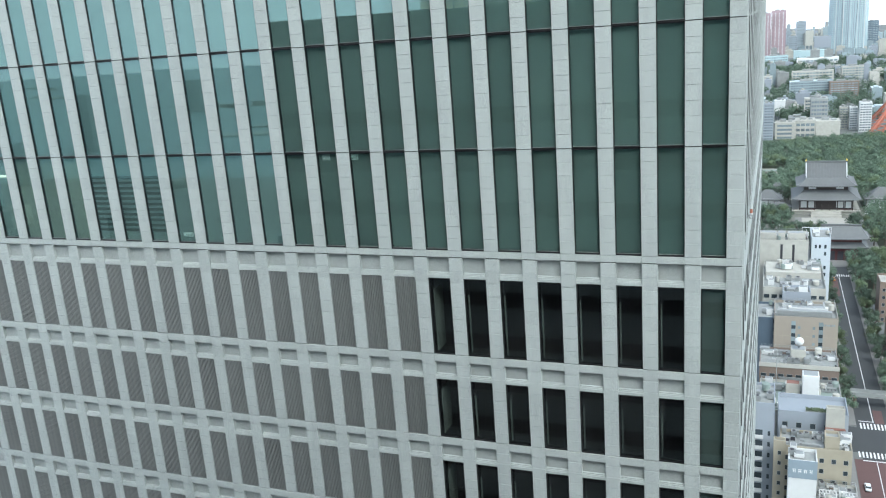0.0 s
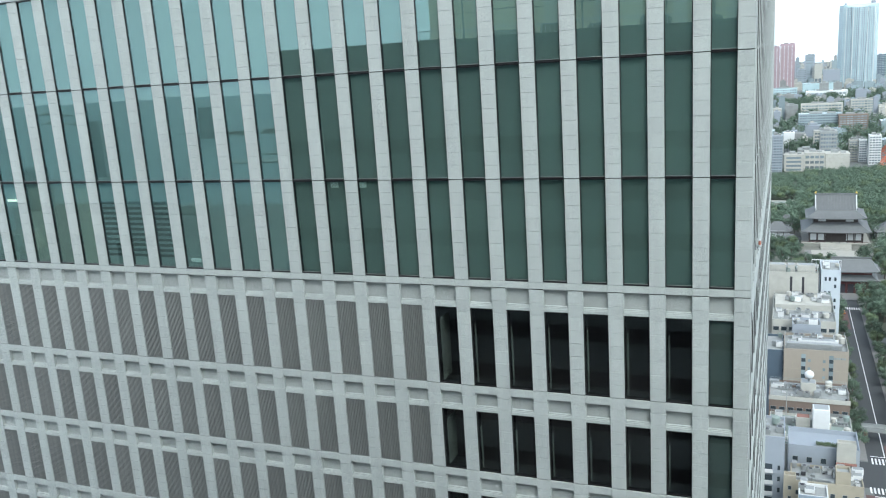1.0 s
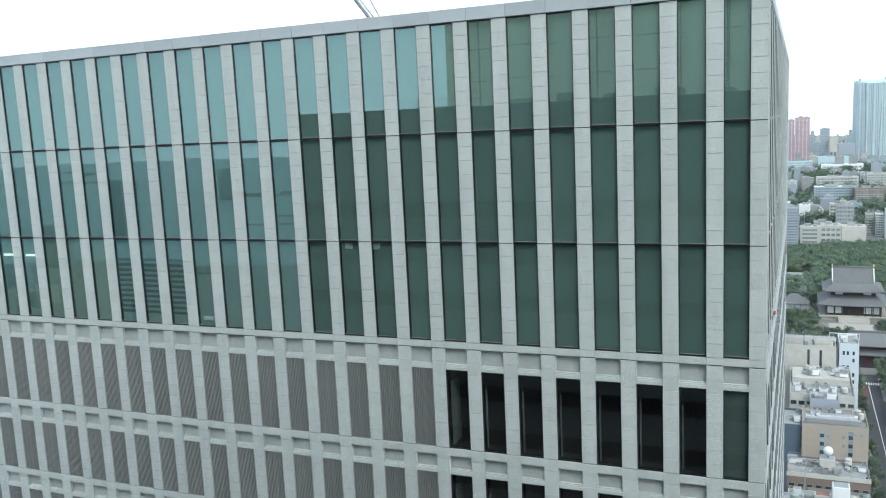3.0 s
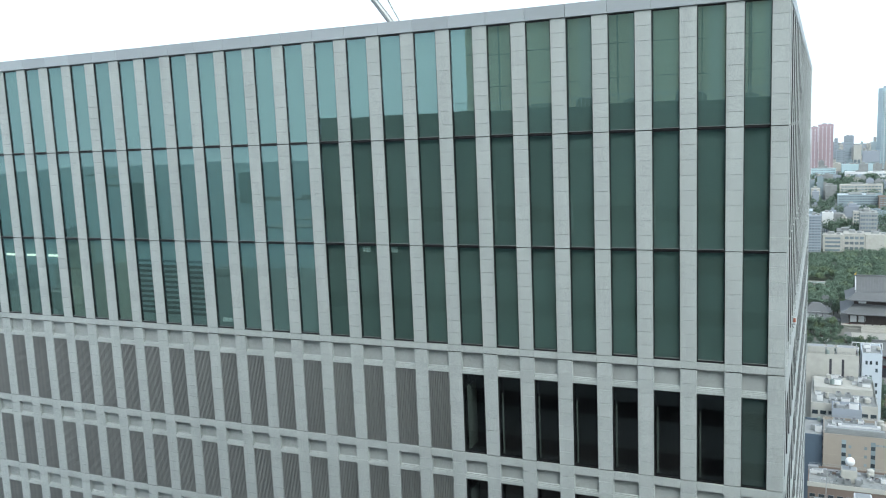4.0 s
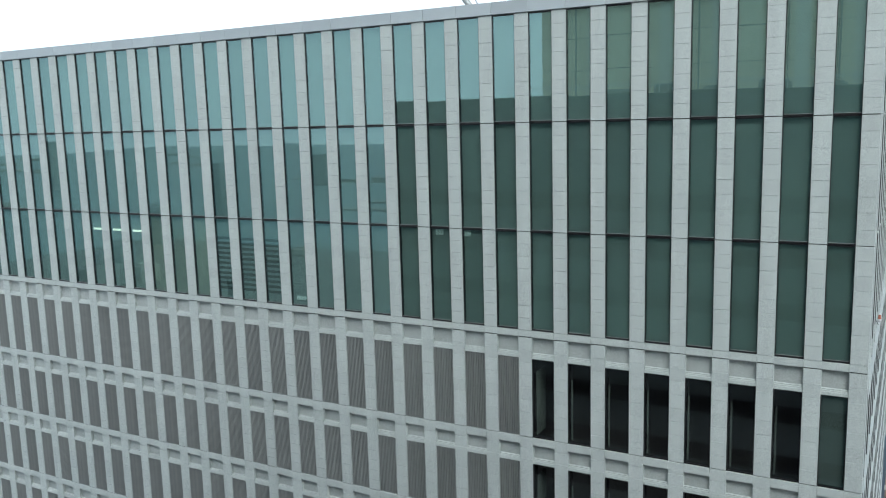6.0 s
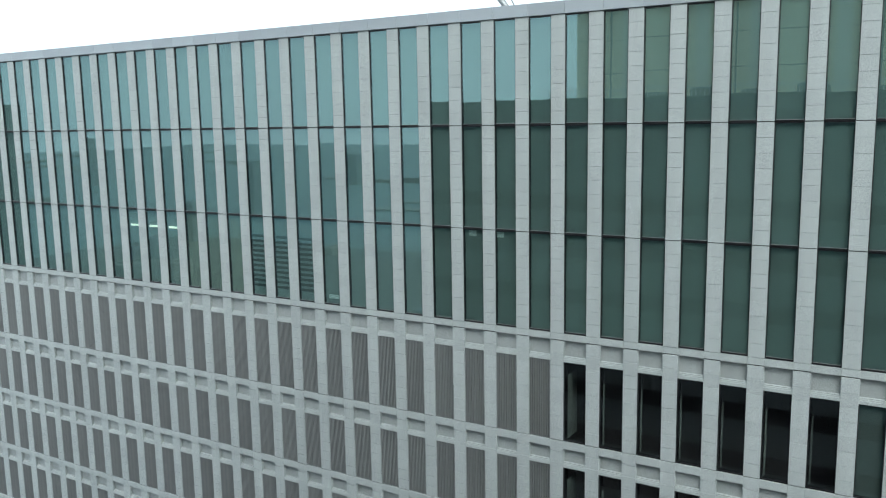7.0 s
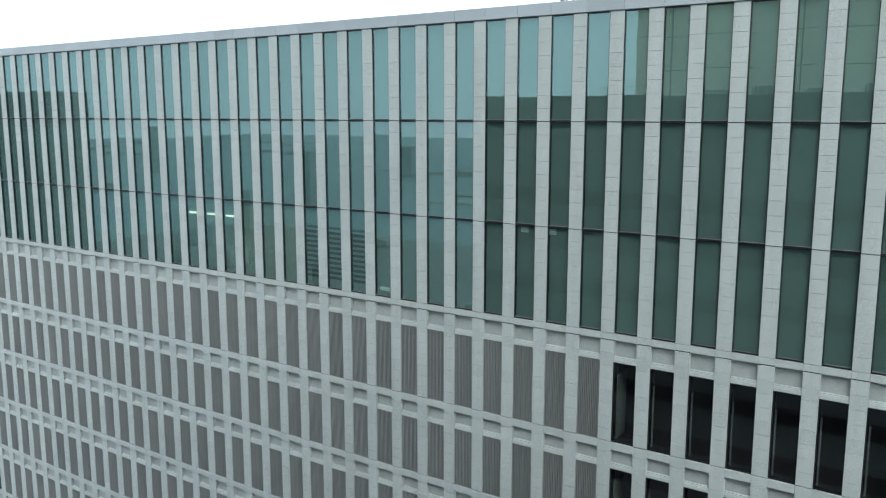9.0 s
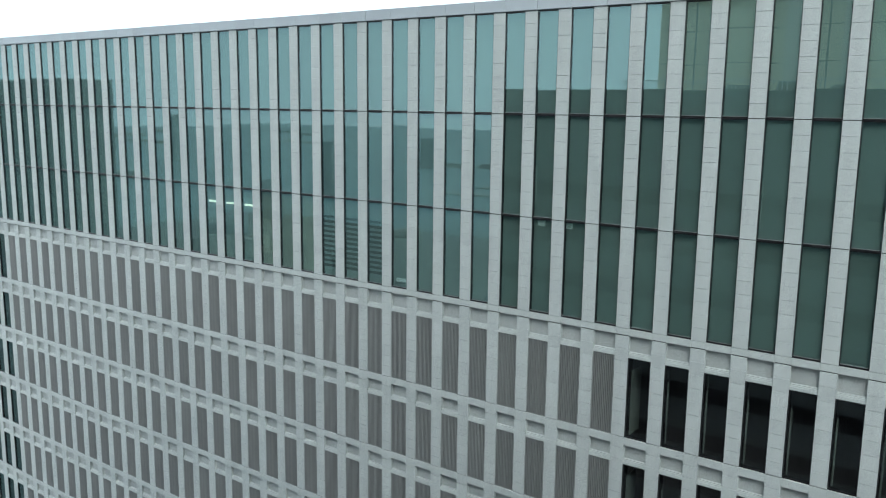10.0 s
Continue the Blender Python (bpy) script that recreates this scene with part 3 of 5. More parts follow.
def roof_rail(x0, x1, y0, y1, z, h=1.1):
    t = tagged(empty("roof_railing", ((x0 + x1) / 2, (y0 + y1) / 2, z)), "thin pale steel railing round a flat roof", "railing", "rooftop plant")
    dx, dy = (x1 - x0) / 2, (y1 - y0) / 2
    for k in (0.5, 1.0):
        put("rail", mesh_of("rail", [(-dx, dx, -dy - 0.04, -dy + 0.04, h * k - 0.04, h * k + 0.04), (-dx, dx, dy - 0.04, dy + 0.04, h * k - 0.04, h * k + 0.04), (-dx - 0.04, -dx + 0.04, -dy, dy, h * k - 0.04, h * k + 0.04), (dx - 0.04, dx + 0.04, -dy, dy, h * k - 0.04, h * k + 0.04)]), STEEL, t)
    pm = mesh_of("post", [(-0.04, 0.04, -0.04, 0.04, 0, h)])
    for i in range(9):
        for y in (-dy, dy):
            put("post", pm, STEEL, t, "", (-dx + 2 * dx * i / 8, y, 0))
    return t


def leaf_cloud_early(w, d):
    """Low plants in a bed of that size."""
    r = random.Random(6)
    v, f = [], []
    for k in range(700):
        p = Vector((r.uniform(-w / 2, w / 2), r.uniform(-d / 2, d / 2), 0.4 + r.uniform(0, 0.5)))
        a, b2 = Vector((r.gauss(0, 1), r.gauss(0, 1), r.gauss(0, 1))).normalized() * 0.22, Vector((r.gauss(0, 1), r.gauss(0, 1), r.gauss(0, 1))).normalized() * 0.16
        k0 = len(v)
        v += [tuple(p - a), tuple(p + b2), tuple(p + a), tuple(p - b2)]
        f.append((k0, k0 + 1, k0 + 2, k0 + 3))
    me = bpy.data.meshes.new("plants")
    me.from_pydata(v, [], f)
    return me


# near block beside the avenue
a_h = building("corner_office", "narrow white office with a blue-grey sign band", 9.2, 16.4, 190.5, 197.5, 30, WHITE_PAINT, roof=ROOF_GREY)
put("sign_band", mesh_of("sign_band", [(-3.62, 3.62, -3.62, -3.5, 24.6, 30.02)]), SIGN_BLUE, a_h, "blue-grey name band")
put("sign_characters", mesh_of("sign_characters", [(-2.5 + 1.4 * k + a, -2.5 + 1.4 * k + b, -3.68, -3.62, 26.3 + c, 26.3 + d) for k in range(4) for a, b, c, d in ((0, 0.8, 0.9, 1.05), (0.1, 0.25, 0, 0.9), (0.55, 0.7, 0, 0.9), (0, 0.8, 0.35, 0.5))]), PAINT, a_h, "white bars in place of characters")
b = building("low_office", "low grey roofed office crowded with steel ducts", 16.9, 27.2, 190, 201.5, 18, OFF_WHITE, 4, 4, (1.6, 1.4))
b = building("ochre_office", "weathered ochre office with small windows", 7.3, 25.9, 202.2, 212.5, 28, OCHRE, 8, 6, (1.1, 1.3), skip={(6, 1), (6, 4), (5, 2)})
b = building("annex_tower", "ochre stair tower with small dark windows", 5.4, 8.6, 199.6, 202.0, 30.5, OCHRE, 9, 1, (0.8, 1.1))
b = building("lift_house", "ochre rooftop lift house", 18.8, 22.6, 203, 207, 31.5, OCHRE, 0, 0, base=27.2)
b = building("pale_blue_office", "pale blue panelled office with square windows", 6.7, 25.8, 216.5, 229.0, 32, PALE_BLUE, 8, 5, (1.4, 1.6), roof=PALE_BLUE, parapet=1.4)
b = building("white_flats", "white balcony flats with a plain blue-white top", -3.2, 5.6, 207.5, 222, 38, PALE_BLUE)
for f in range(8):
    bal = put("balcony", mesh_of("balcony", [(-3.6, 1.4, -8.4, -7.25, 2.5 + 3.5 * f, 2.65 + 3.5 * f), (-3.6, 1.4, -8.4, -8.3, 2.65 + 3.5 * f, 3.7 + 3.5 * f)]), WHITE_PAINT, b, "white balcony")
    put("balcony_door", mesh_of("balcony_door", [(-3.4, 1.2, -7.28, -7.2, 2.7 + 3.5 * f, 4.9 + 3.5 * f)]), DARK_PANE, bal)
    put("window", mesh_of("window", [(2.6, 3.3, -7.3, -7.2, 3.2 + 3.5 * f, 4.6 + 3.5 * f)]), DARK_PANE, b)
b = building("stair_house", "white stair house with a rust-red sloping roof", 19.6, 24.6, 214.0, 216.3, 35, OFF_WHITE, 2, 1, (1.2, 3.0), pane=PALE_PANE, base=26)
put("roof_slope", mesh_of("roof_slope", [(-2.7, 2.7, -2.2, -1.16, 28.6, 28.9)]), RUST, b, "rust-red roof strip")
b = building("machine_roof_office", "grey office under a crowded white machine roof", 1.2, 26.0, 231, 255, 25, OFF_WHITE, roof=GREEN_ROOF)
b = building("terrace_office", "brown office with a pale roof terrace edge", 0.8, 25.9, 257.2, 272, 30, BROWN, 7, 9, (1.7, 1.2), roof=ROOF_GREY)
put("cornice", mesh_of("cornice", [(-12.7, 12.7, -7.7, -7.41, 28.6, 30.1)]), OFF_WHITE, b, "pale roof edge")
for f in range(4):
    put("balcony_rail", mesh_of("balcony_rail", [(-6, 12.4, -8.3, -7.42, 24.4 - 3.6 * f, 24.6 - 3.6 * f), (-6, 12.4, -8.3, -8.22, 24.6 - 3.6 * f, 25.5 - 3.6 * f)]), STEEL, b, "steel access balcony")
hotel = building("tan_hotel", "tan tiled hotel with two columns of dark windows", 5.5, 27.6, 291.5, 310.5, 35, BEIGE, roof=ROOF_GREY, parapet=1.2)
for c in (-5.0, 4.5):
    put("window_strip", mesh_of("window_strip", [(c, c + 1.5, -9.58, -9.5, 4, 33.2)]), PALE_PANE, hotel, "pale vertical strip")
    for f in range(9):
        put("window", mesh_of("window", [(c + 0.05, c + 1.45, -9.66, -9.58, 4.6 + 3.2 * f, 6.0 + 3.2 * f)]), DARK_PANE, hotel)
for c in (-2.7, 2.4):
    for f in range(9):
        put("window", mesh_of("window", [(c, c + 0.9, -9.56, -9.5, 4.6 + 3.2 * f, 5.7 + 3.2 * f)]), PALE_PANE, hotel)
put("tile_joint", mesh_of("tile_joint", [(-11.0, 11.0, -9.515, -9.5, 8.0 + 6.4 * f, 8.06 + 6.4 * f) for f in range(4)] + [(-8.0 + 5.4 * c, -7.94 + 5.4 * c, -9.515, -9.5, 1, 34) for c in range(4)]), OCHRE, hotel)
put("sign_letters", mesh_of("sign_letters", [(5.9 + 0.62 * k, 6.3 + 0.62 * k, -9.56, -9.5, 31.8, 32.5) for k in range(7)]), PALE_PANE, hotel, "grey bars in place of the name")
b = building("blue_office", "slate blue windowless office flank", -3.4, 5.2, 293.5, 312, 33.5, SLATE_BLUE, 1, 3, (0.9, 1.2))
b = building("light_blue_block", "light blue-grey flat block", 8.6, 19.0, 316, 325, 36.8, PALE_BLUE, 0, 0, parapet=1.0)
b = building("concrete_office", "off-white office with bands of windows", 1.0, 25.2, 327, 364, 35, OFF_WHITE, 9, 8, (2.1, 1.6))
put("setback_storey", mesh_of("setback_storey", [(-11.2, 11.0, -2.0, 14, 34.0, 36.6)]), OFF_WHITE, b, "set back top storey")
b = building("tall_office", "tall off-white office with dark strips painted as slot shade", -1.4, 19.6, 366, 384, 45, OFF_WHITE, parapet=1.5)
# Flat dark strips on the wall; the shade of a slot is their colour.
for c in (-1.2, 3.8):
    put("slot", mesh_of("slot", [(c, c + 1.0, -9.04, -8.95, 6, 43)]), CAR_DARK, b, "dark wall strip painted as slot shade")
BLUE_WHITE = surface("blue_white_panel", (0.40, 0.44, 0.475), 0.7, grain=0.5, amount=0.06, stain=0.05)
b = building("white_slab", "white-blue slab with small square windows", 21.0, 29.0, 370.5, 388, 45.5, BLUE_WHITE)
for f in range(12):
    for c in (-2.6, -0.9, 1.4):
        if (f + (c > 0)) % 5:
            put("window", mesh_of("window", [(c, c + 0.9, -8.82, -8.7, 4 + 3.3 * f, 5.7 + 3.3 * f)]), DARK_PANE, b)
put("roof_frame", mesh_of("roof_frame", [(-8.2, -8.0, -8.6, -8.4, 45, 50), (-8.2, 4.0, -8.6, -8.4, 49.8, 50.1), (3.8, 4.0, -8.6, -8.4, 47, 50)]), WHITE_PAINT, b, "white roof frame")
b = building("brown_house", "brown brick house with a pale flat roof", 52, 66, 388, 402, 20, BROWN, 5, 4, roof=OFF_WHITE)
b = building("round_front_house", "grey house with a white roof rim", 50.8, 64, 318, 332, 11, OFF_WHITE, 3, 4, roof=ROOF_GREY)
b = building("brick_house", "dark brick house behind street trees", 51.5, 64, 345, 360, 14, BROWN, 3, 4)
fb = tagged(empty("footbridge", (56, 292, G)), "grey concrete footbridge across the avenue", "footbridge")
put("deck", mesh_of("deck", [(-23, 30, -1.8, 1.8, 4.8, 5.5)]), ROOF_GREY, fb)
for y in (-1.8, 1.7):
    put("parapet", mesh_of("parapet", [(-23, 30, y, y + 0.1, 5.5, 6.7)]), STEEL, fb)
for x in (-21.5, -8, 12):
    put("pier", mesh_of("pier", [(x - 0.5, x + 0.5, -0.9, 0.9, 0, 4.8)]), RUST, fb, "dull red steel pier")
put("stair", mesh_of("stair", [(-23.4, -21.4, 1.8 + 0.6 * k, 2.4 + 0.6 * k, 0, 5.3 - 0.35 * k) for k in range(14)]), OFF_WHITE, fb)

# rooftop plant
rng = random.Random(11)
for x0, x1, y0, y1, z, n in ((17.4, 26.6, 191, 200.5, 17.2, 10), (9.5, 16, 192, 196.5, 29.2, 2), (8, 25, 207, 212, 27.2, 9), (2, 25, 232.5, 253.5, 24.2, 24), (2, 25, 260, 270.5, 29.2, 10), (7, 26, 299, 309, 33.9, 12),
                             (3, 24, 347, 358, 36.7, 12), (2.5, 23.5, 329, 341, 34.2, 12), (-1, 19, 368, 381, 43.6, 11), (-3, 5, 209, 220, 37.2, 5), (9.5, 18, 318, 323.5, 35.9, 4), (-3, 4.6, 296, 310, 32.7, 4), (22, 28, 373, 386, 44.7, 3), (53, 65, 390, 400, 19.2, 4)):
    for k in range(int(n * 1.7)):
        x, y = rng.uniform(x0, x1), rng.uniform(y0, y1)
        kind = rng.random()
        if kind < 0.40:
            fan_unit(x, y, G + z, rng.uniform(0.8, 1.4))
        elif kind < 0.55:
            water_tank(x, y, G + z, rng.uniform(0.6, 1.2), rng.uniform(1.6, 2.8), OFF_WHITE if rng.random() < 0.7 else GREEN_ROOF)
        else:
            white = rng.random() < 0.6
            roof_box("plant_housing", "white rooftop plant housing" if white else "grey steel rooftop plant housing", "plant housing", x, y, G + z, rng.uniform(1.2, 3.6), rng.uniform(1.0, 2.4), rng.uniform(1.0, 2.6), WHITE_PAINT if white else STEEL)
small = random.Random(19)
for x0, x1, y0, y1, z, n in ((17.4, 26.6, 191, 200.5, 17.2, 14), (8, 25, 203.2, 211.5, 27.2, 14), (2, 25, 232.5, 253.5, 24.2, 30), (2, 25, 258.5, 270.5, 29.2, 22), (7, 26, 297, 309, 33.9, 14), (0, 19, 368, 381, 43.6, 12)):
    for k in range(n):
        pick = small.choice(((STEEL, "small grey steel roof box"), (CAR_DARK, "small dark roof cabinet"), (WHITE_PAINT, "small white roof box"), (BROWN, "small brown roof crate")))
        roof_box("roof_cabinet", pick[1] + " beside pipes", "roof cabinet", small.uniform(x0, x1), small.uniform(y0, y1), G + z, small.uniform(0.5, 1.3), small.uniform(0.5, 1.1), small.uniform(0.5, 1.4), pick[0])
roof_box("plant_housing", "large white rooftop plant housing", "plant housing", 16.5, 243, G + 24.2, 5.0, 4.5, 9.0, WHITE_PAINT)
roof_box("plant_housing", "rust-red and cream rooftop plant housing", "plant housing", 11.3, 244, G + 24.2, 4.4, 3, 5.0, OFF_WHITE, RUST)
roof_box("plant_housing", "white lift house with a round dish", "plant housing", 13.2, 263, G + 29.2, 4.8, 4, 4.6, OFF_WHITE)
roof_box("plant_housing", "long white plant housing on the hotel roof", "plant housing", 17.5, 300, G + 34, 14, 2.4, 2.2, WHITE_PAINT)
roof_box("plant_housing", "grey louvred screen housing on the hotel roof", "plant housing", 16, 294.5, G + 34, 19, 2.0, 2.6, STEEL)
for x, w in ((2.6, 7.0), (8.3, 3.0), (14.6, 7.5)):
    roof_box("plant_housing", "tall cream plant housing with dark gaps", "plant housing", x, 369.5, G + 43.6, w, 4, 4.4, OFF_WHITE)
dome = tagged(empty("radome", (13.4, 262.5, G + 34.0)), "white ball radome on a short mast", "radome")
bm = bmesh.new()
bmesh.ops.create_icosphere(bm, subdivisions=3, radius=1.5, matrix=Matrix.Translation((0, 0, 2.4)))
part("ball", bm, WHITE_PAINT, dome)
part("mast", rod(bmesh.new(), (0, 0, 0), (0, 0, 1.1), 0.3, 10), STEEL, dome)
mast = tagged(empty("antenna_mast", (6.2, 246, G + 24.2)), "thin pale steel antenna mast", "antenna")
part("pole", rod(bmesh.new(), (0, 0, 0), (0, 0, 15), 0.13, 8), STEEL, mast)
part("crossbar", rod(bmesh.new(), (-0.9, 0, 12.2), (0.9, 0, 12.2), 0.06, 6), STEEL, mast)
for r in ((17.2, 26.9, 190.3, 201.2, 18), (1.6, 25.6, 231.4, 254.6, 25), (1.2, 25.5, 257.5, 271.6, 30), (6, 27.2, 292, 310, 35), (1.4, 24.8, 327.4, 363.6, 35), (-1, 19.2, 366.5, 383.5, 45)):
    roof_rail(r[0], r[1], r[2], r[3], G + r[4])


duct = tagged(empty("duct_frame", (22, 194.0, G + 17.3)), "white steel duct frame across a low roof", "duct")
for k in range(2):
    put("rail", mesh_of("rail", [(-4.6, 4.6, -0.9 + 1.8 * k, -0.7 + 1.8 * k, 1.9, 2.1), (-4.6, 4.6, -0.9 + 1.8 * k, -0.7 + 1.8 * k, 0.9, 1.1)]), WHITE_PAINT, duct)
for k in range(12):
    put("strut", mesh_of("strut", [(-4.6 + 0.82 * k, -4.4 + 0.82 * k, -0.9, 1.1, 0, 2.1)]), WHITE_PAINT, duct)
bed = tagged(empty("planter", (18.5, 219.0, G + 31.2)), "yellow-green roof planting in a long trough", "planter")
put("trough", mesh_of("trough", [(-4.4, 4.4, -1.1, 1.1, 0, 0.4)]), STEEL, bed)
put("plants", leaf_cloud_early(8.4, 2.0), LEAF_LIGHT, bed, "yellow-green low plants")
tarp = tagged(empty("tarpaulin", (23.2, 208.6, G + 27.2)), "pale blue tarpaulin over a roof corner", "tarpaulin")
bm = bmesh.new()
bmesh.ops.create_grid(bm, x_segments=10, y_segments=8, size=1)
for v in bm.verts:
    v.co = Vector((v.co.x * 1.9, v.co.y * 1.6, 0.75 + 0.12 * noise.noise(v.co * 3) - 0.25 * v.co.length))
bmesh.ops.solidify(bm, geom=bm.faces[:], thickness=0.05)
part("sheet", bm, PALE_BLUE, tarp)
put("crate", mesh_of("crate", [(-1.5, 1.5, -1.2, 1.2, 0, 0.45)]), STEEL, tarp)
for x, y, z, n in ((9, 249, 24.2, 6), (20, 249, 24.2, 5), (4, 265, 29.2, 5), (19, 265, 29.2, 7)):
    for k in range(n):
        fan_unit(x + 1.1 * k, y + 0.2 * (k % 2), G + z, 0.62)
for x0, x1, y, z in ((8, 25, 204.2, 27.3), (2, 25, 251, 24.3), (3, 24, 269.5, 29.3), (7, 26, 307.5, 34.0), (0, 19, 379, 43.7)):
    pipe = tagged(empty("roof_pipe", ((x0 + x1) / 2, y, G + z)), "grey pipe run on short roof supports", "pipe", "rooftop plant")
    bm = bmesh.new()
    for o in (0, 0.5):
        rod(bm, ((x0 - x1) / 2, o, 0.6), ((x1 - x0) / 2, o, 0.6), 0.16, 8)
    part("pipe_run", bm, STEEL, pipe)
    for k in range(6):
        part("support", block(bmesh.new(), (x0 - x1) / 2 + (x1 - x0) * k / 5 - 0.08, (x0 - x1) / 2 + (x1 - x0) * k / 5 + 0.08, -0.25, 0.75, 0, 0.5), STEEL, pipe)


# ---- temple ----
def hip_roof(bm, x0, x1, y0, y1, z0, z1, inset, ridge_x, steps=7, lift=0.8, thick=0.5):
    """A curved hipped roof: rings from the eaves to the top, corners swept up."""
    rings = []
    for s in range(steps + 1):
        u = s / steps
        zz = z0 + (z1 - z0) * u ** 1.45
        ax, ay = inset[0] * u, inset[1] * u
        ring = []
        pts = [(x0 + ax, y0 + ay), (x1 - ax, y0 + ay), (x1 - ax, y1 - ay), (x0 + ax, y1 - ay)]
        for i in range(4):
            p, q = Vector(pts[i]), Vector(pts[(i + 1) % 4])
            for k in range(8):
                v = p.lerp(q, k / 8)
                corner = abs(k / 8 - 0.5) * 2
                ring.append(bm.verts.new((v.x, v.y, zz + lift * (1 - u) * corner ** 4)))
        rings.append(ring)
    for a, b in zip(rings, rings[1:]):
        for i in range(len(a)):
            j = (i + 1) % len(a)
            bm.faces.new((a[i], a[j], b[j], b[i]))
    bm.faces.new(rings[-1])
    under = [bm.verts.new((v.co.x * 1.0, v.co.y, v.co.z - thick)) for v in rings[0]]
    for i in range(len(under)):
        j = (i + 1) % len(under)
        bm.faces.new((under[i], under[j], rings[0][j], rings[0][i]))
    bm.faces.new(under[::-1])
    return bm


def gable_roof(bm, hx, y0, y1, z0, z1, steps=8):
    """A gabled tile roof with a sagging curve, ridge along x."""
    ym = (y0 + y1) / 2
    rows = []
    for s in range(2 * steps + 1):
        u = s / steps - 1
        z = z1 - (z1 - z0) * (1 - (1 - abs(u)) ** 1.35)
        y = ym + u * (y1 - y0) / 2
        rows.append([bm.verts.new((x, y, z - d)) for x, d in ((-hx, 0), (hx, 0), (hx, 0.6), (-hx, 0.6))])
    for a, b in zip(rows, rows[1:]):
        for i in range(4):
            j = (i + 1) % 4
            bm.faces.new((a[i], a[j], b[j], b[i]))
    bm.faces.new(rows[0])
    bm.faces.new(rows[-1])
    return bm


hall = tagged(empty("temple_hall", (40.6, 637, G)), "large grey-roofed wooden temple hall with white panels", "temple")
put("platform", mesh_of("platform", [(-22, 22, -20, 20, 0, 2.6), (-23.5, 23.5, -21.2, 21, 2.6, 3.2)]), OFF_WHITE, hall)
put("body", mesh_of("body", [(-18, 18, -16, 16, 3.2, 12), (-15, 15, -12, 13, 12, 22)]), TIMBER, hall, "dark timber walls")
pm = mesh_of("white_panel", [(-2.4, 2.4, -16.12, -16.0, 4.6, 9.4)])
for x in (-15.0, -9.6, 9.6, 15.0):
    put("white_panel", pm, PLASTER, hall, "", (x, 0, 0))
cm = mesh_of("column", [(-0.35, 0.35, -19.2, -18.5, 3.2, 11.4)])
for k in range(8):
    put("column", cm, TIMBER, hall, "", (-18.2 + 5.2 * k, 0, 0))
for x in (-9.5, 9.5):
    put("upper_panel", mesh_of("upper_panel", [(x - 2.6, x + 2.6, -12.1, -12.0, 18.2, 20.2)]), PLASTER, hall)
put("balustrade", mesh_of("balustrade", [(-23, -8, -21.0, -20.8, 4.1, 4.3), (8, 23, -21.0, -20.8, 4.1, 4.3)]), VERMILION, hall)
part("lower_roof", hip_roof(bmesh.new(), -24, 24, -22, 22, 11.6, 17.6, (8.5, 9.5), 0), TILE_ROOF, hall)
part("upper_roof", hip_roof(bmesh.new(), -21, 21, -18, 18, 21.4, 26.5, (7.0, 6.5), 0), TILE_ROOF, hall)
part("gable_roof", gable_roof(bmesh.new(), 14.6, -12.5, 12.5, 25.2, 37.0), TILE_ROOF, hall)
put("ridge", mesh_of("ridge", [(-14.9, 14.9, -0.7, 0.7, 36.6, 37.9), (-14.8, -14.0, -11.5, 0, 27.2, 28.0), (14.0, 14.8, -11.5, 0, 27.2, 28.0)]), TILE_ROOF, hall)
bm = bmesh.new()
for k in range(27):
    x = -13.4 + 26.8 * k / 26
    for q in range(6):
        ends = [(x, -12.5 * u, 37.05 - 11.8 * (1 - (1 - u) ** 1.35)) for u in (q / 6, (q + 1) / 6)]
        rod(bm, ends[0], ends[1], 0.14, 4)
part("tile_ribs", bm, TILE_ROOF, hall)["kind"] = "stuff"
for x in (-14.1, 14.1):
    bm = bmesh.new()
    for q in range(5):
        ends = [(x, -12.5 * u, 37.2 - 11.8 * (1 - (1 - u) ** 1.35)) for u in (q / 6, (q + 1) / 6)]
        rod(bm, ends[0], ends[1], 0.42, 6)
    part("verge", bm, PLASTER, hall, "white plastered roof verge")
for x in (-14.2, 14.2):
    bm = block(bmesh.new(), x - 0.7, x + 0.7, -0.5, 0.5, 37.8, 38.6)
    rod(bm, (x, 0, 38.6), (x - 0.6 * (1 if x > 0 else -1), 0, 39.8), 0.5, 8, 0.1)
    part("ornament", bm, GOLD, hall, "gilt ridge ornament")
put("steps", mesh_of("steps", [(-10.5, 10.5, -22 - 1.0 * k, -21 - 1.0 * k, 0, 3.0 - 0.3 * k) for k in range(10)]), STONE, hall, "broad pale stone steps")
put("forecourt", mesh_of("forecourt", [(-17, 17, -50, -32, 0, 0.35)]), STONE, hall, "pale stone forecourt")

hall.location.y = 629
hall.scale = (0.95, 0.95, 0.94)

gate = tagged(empty("temple_gate", (42.5, 497, G)), "two-storey dark red temple gate with grey roof", "gate")
put("lower_body", mesh_of("lower_body", [(-12, 12, -5, 5, 0, 8.6), (-11, 11, -4.4, 4.4, 10.5, 14.6)]), VERMILION, gate)
for k in range(6):
    put("column", mesh_of("column", [(-11.6 + 4.6 * k, -11.0 + 4.6 * k, -5.5, -4.9, 0, 8.4)]), VERMILION, gate)
for x in (-4.6, 0, 4.6):
    put("doorway", mesh_of("doorway", [(x - 1.6, x + 1.6, -5.06, -4.98, 0.2, 5.6)]), CAR_DARK, gate)
part("lower_roof", hip_roof(bmesh.new(), -14.5, 14.5, -8, 8, 8.4, 11.2, (3.5, 3.4), 0, lift=0.5), TILE_ROOF, gate)
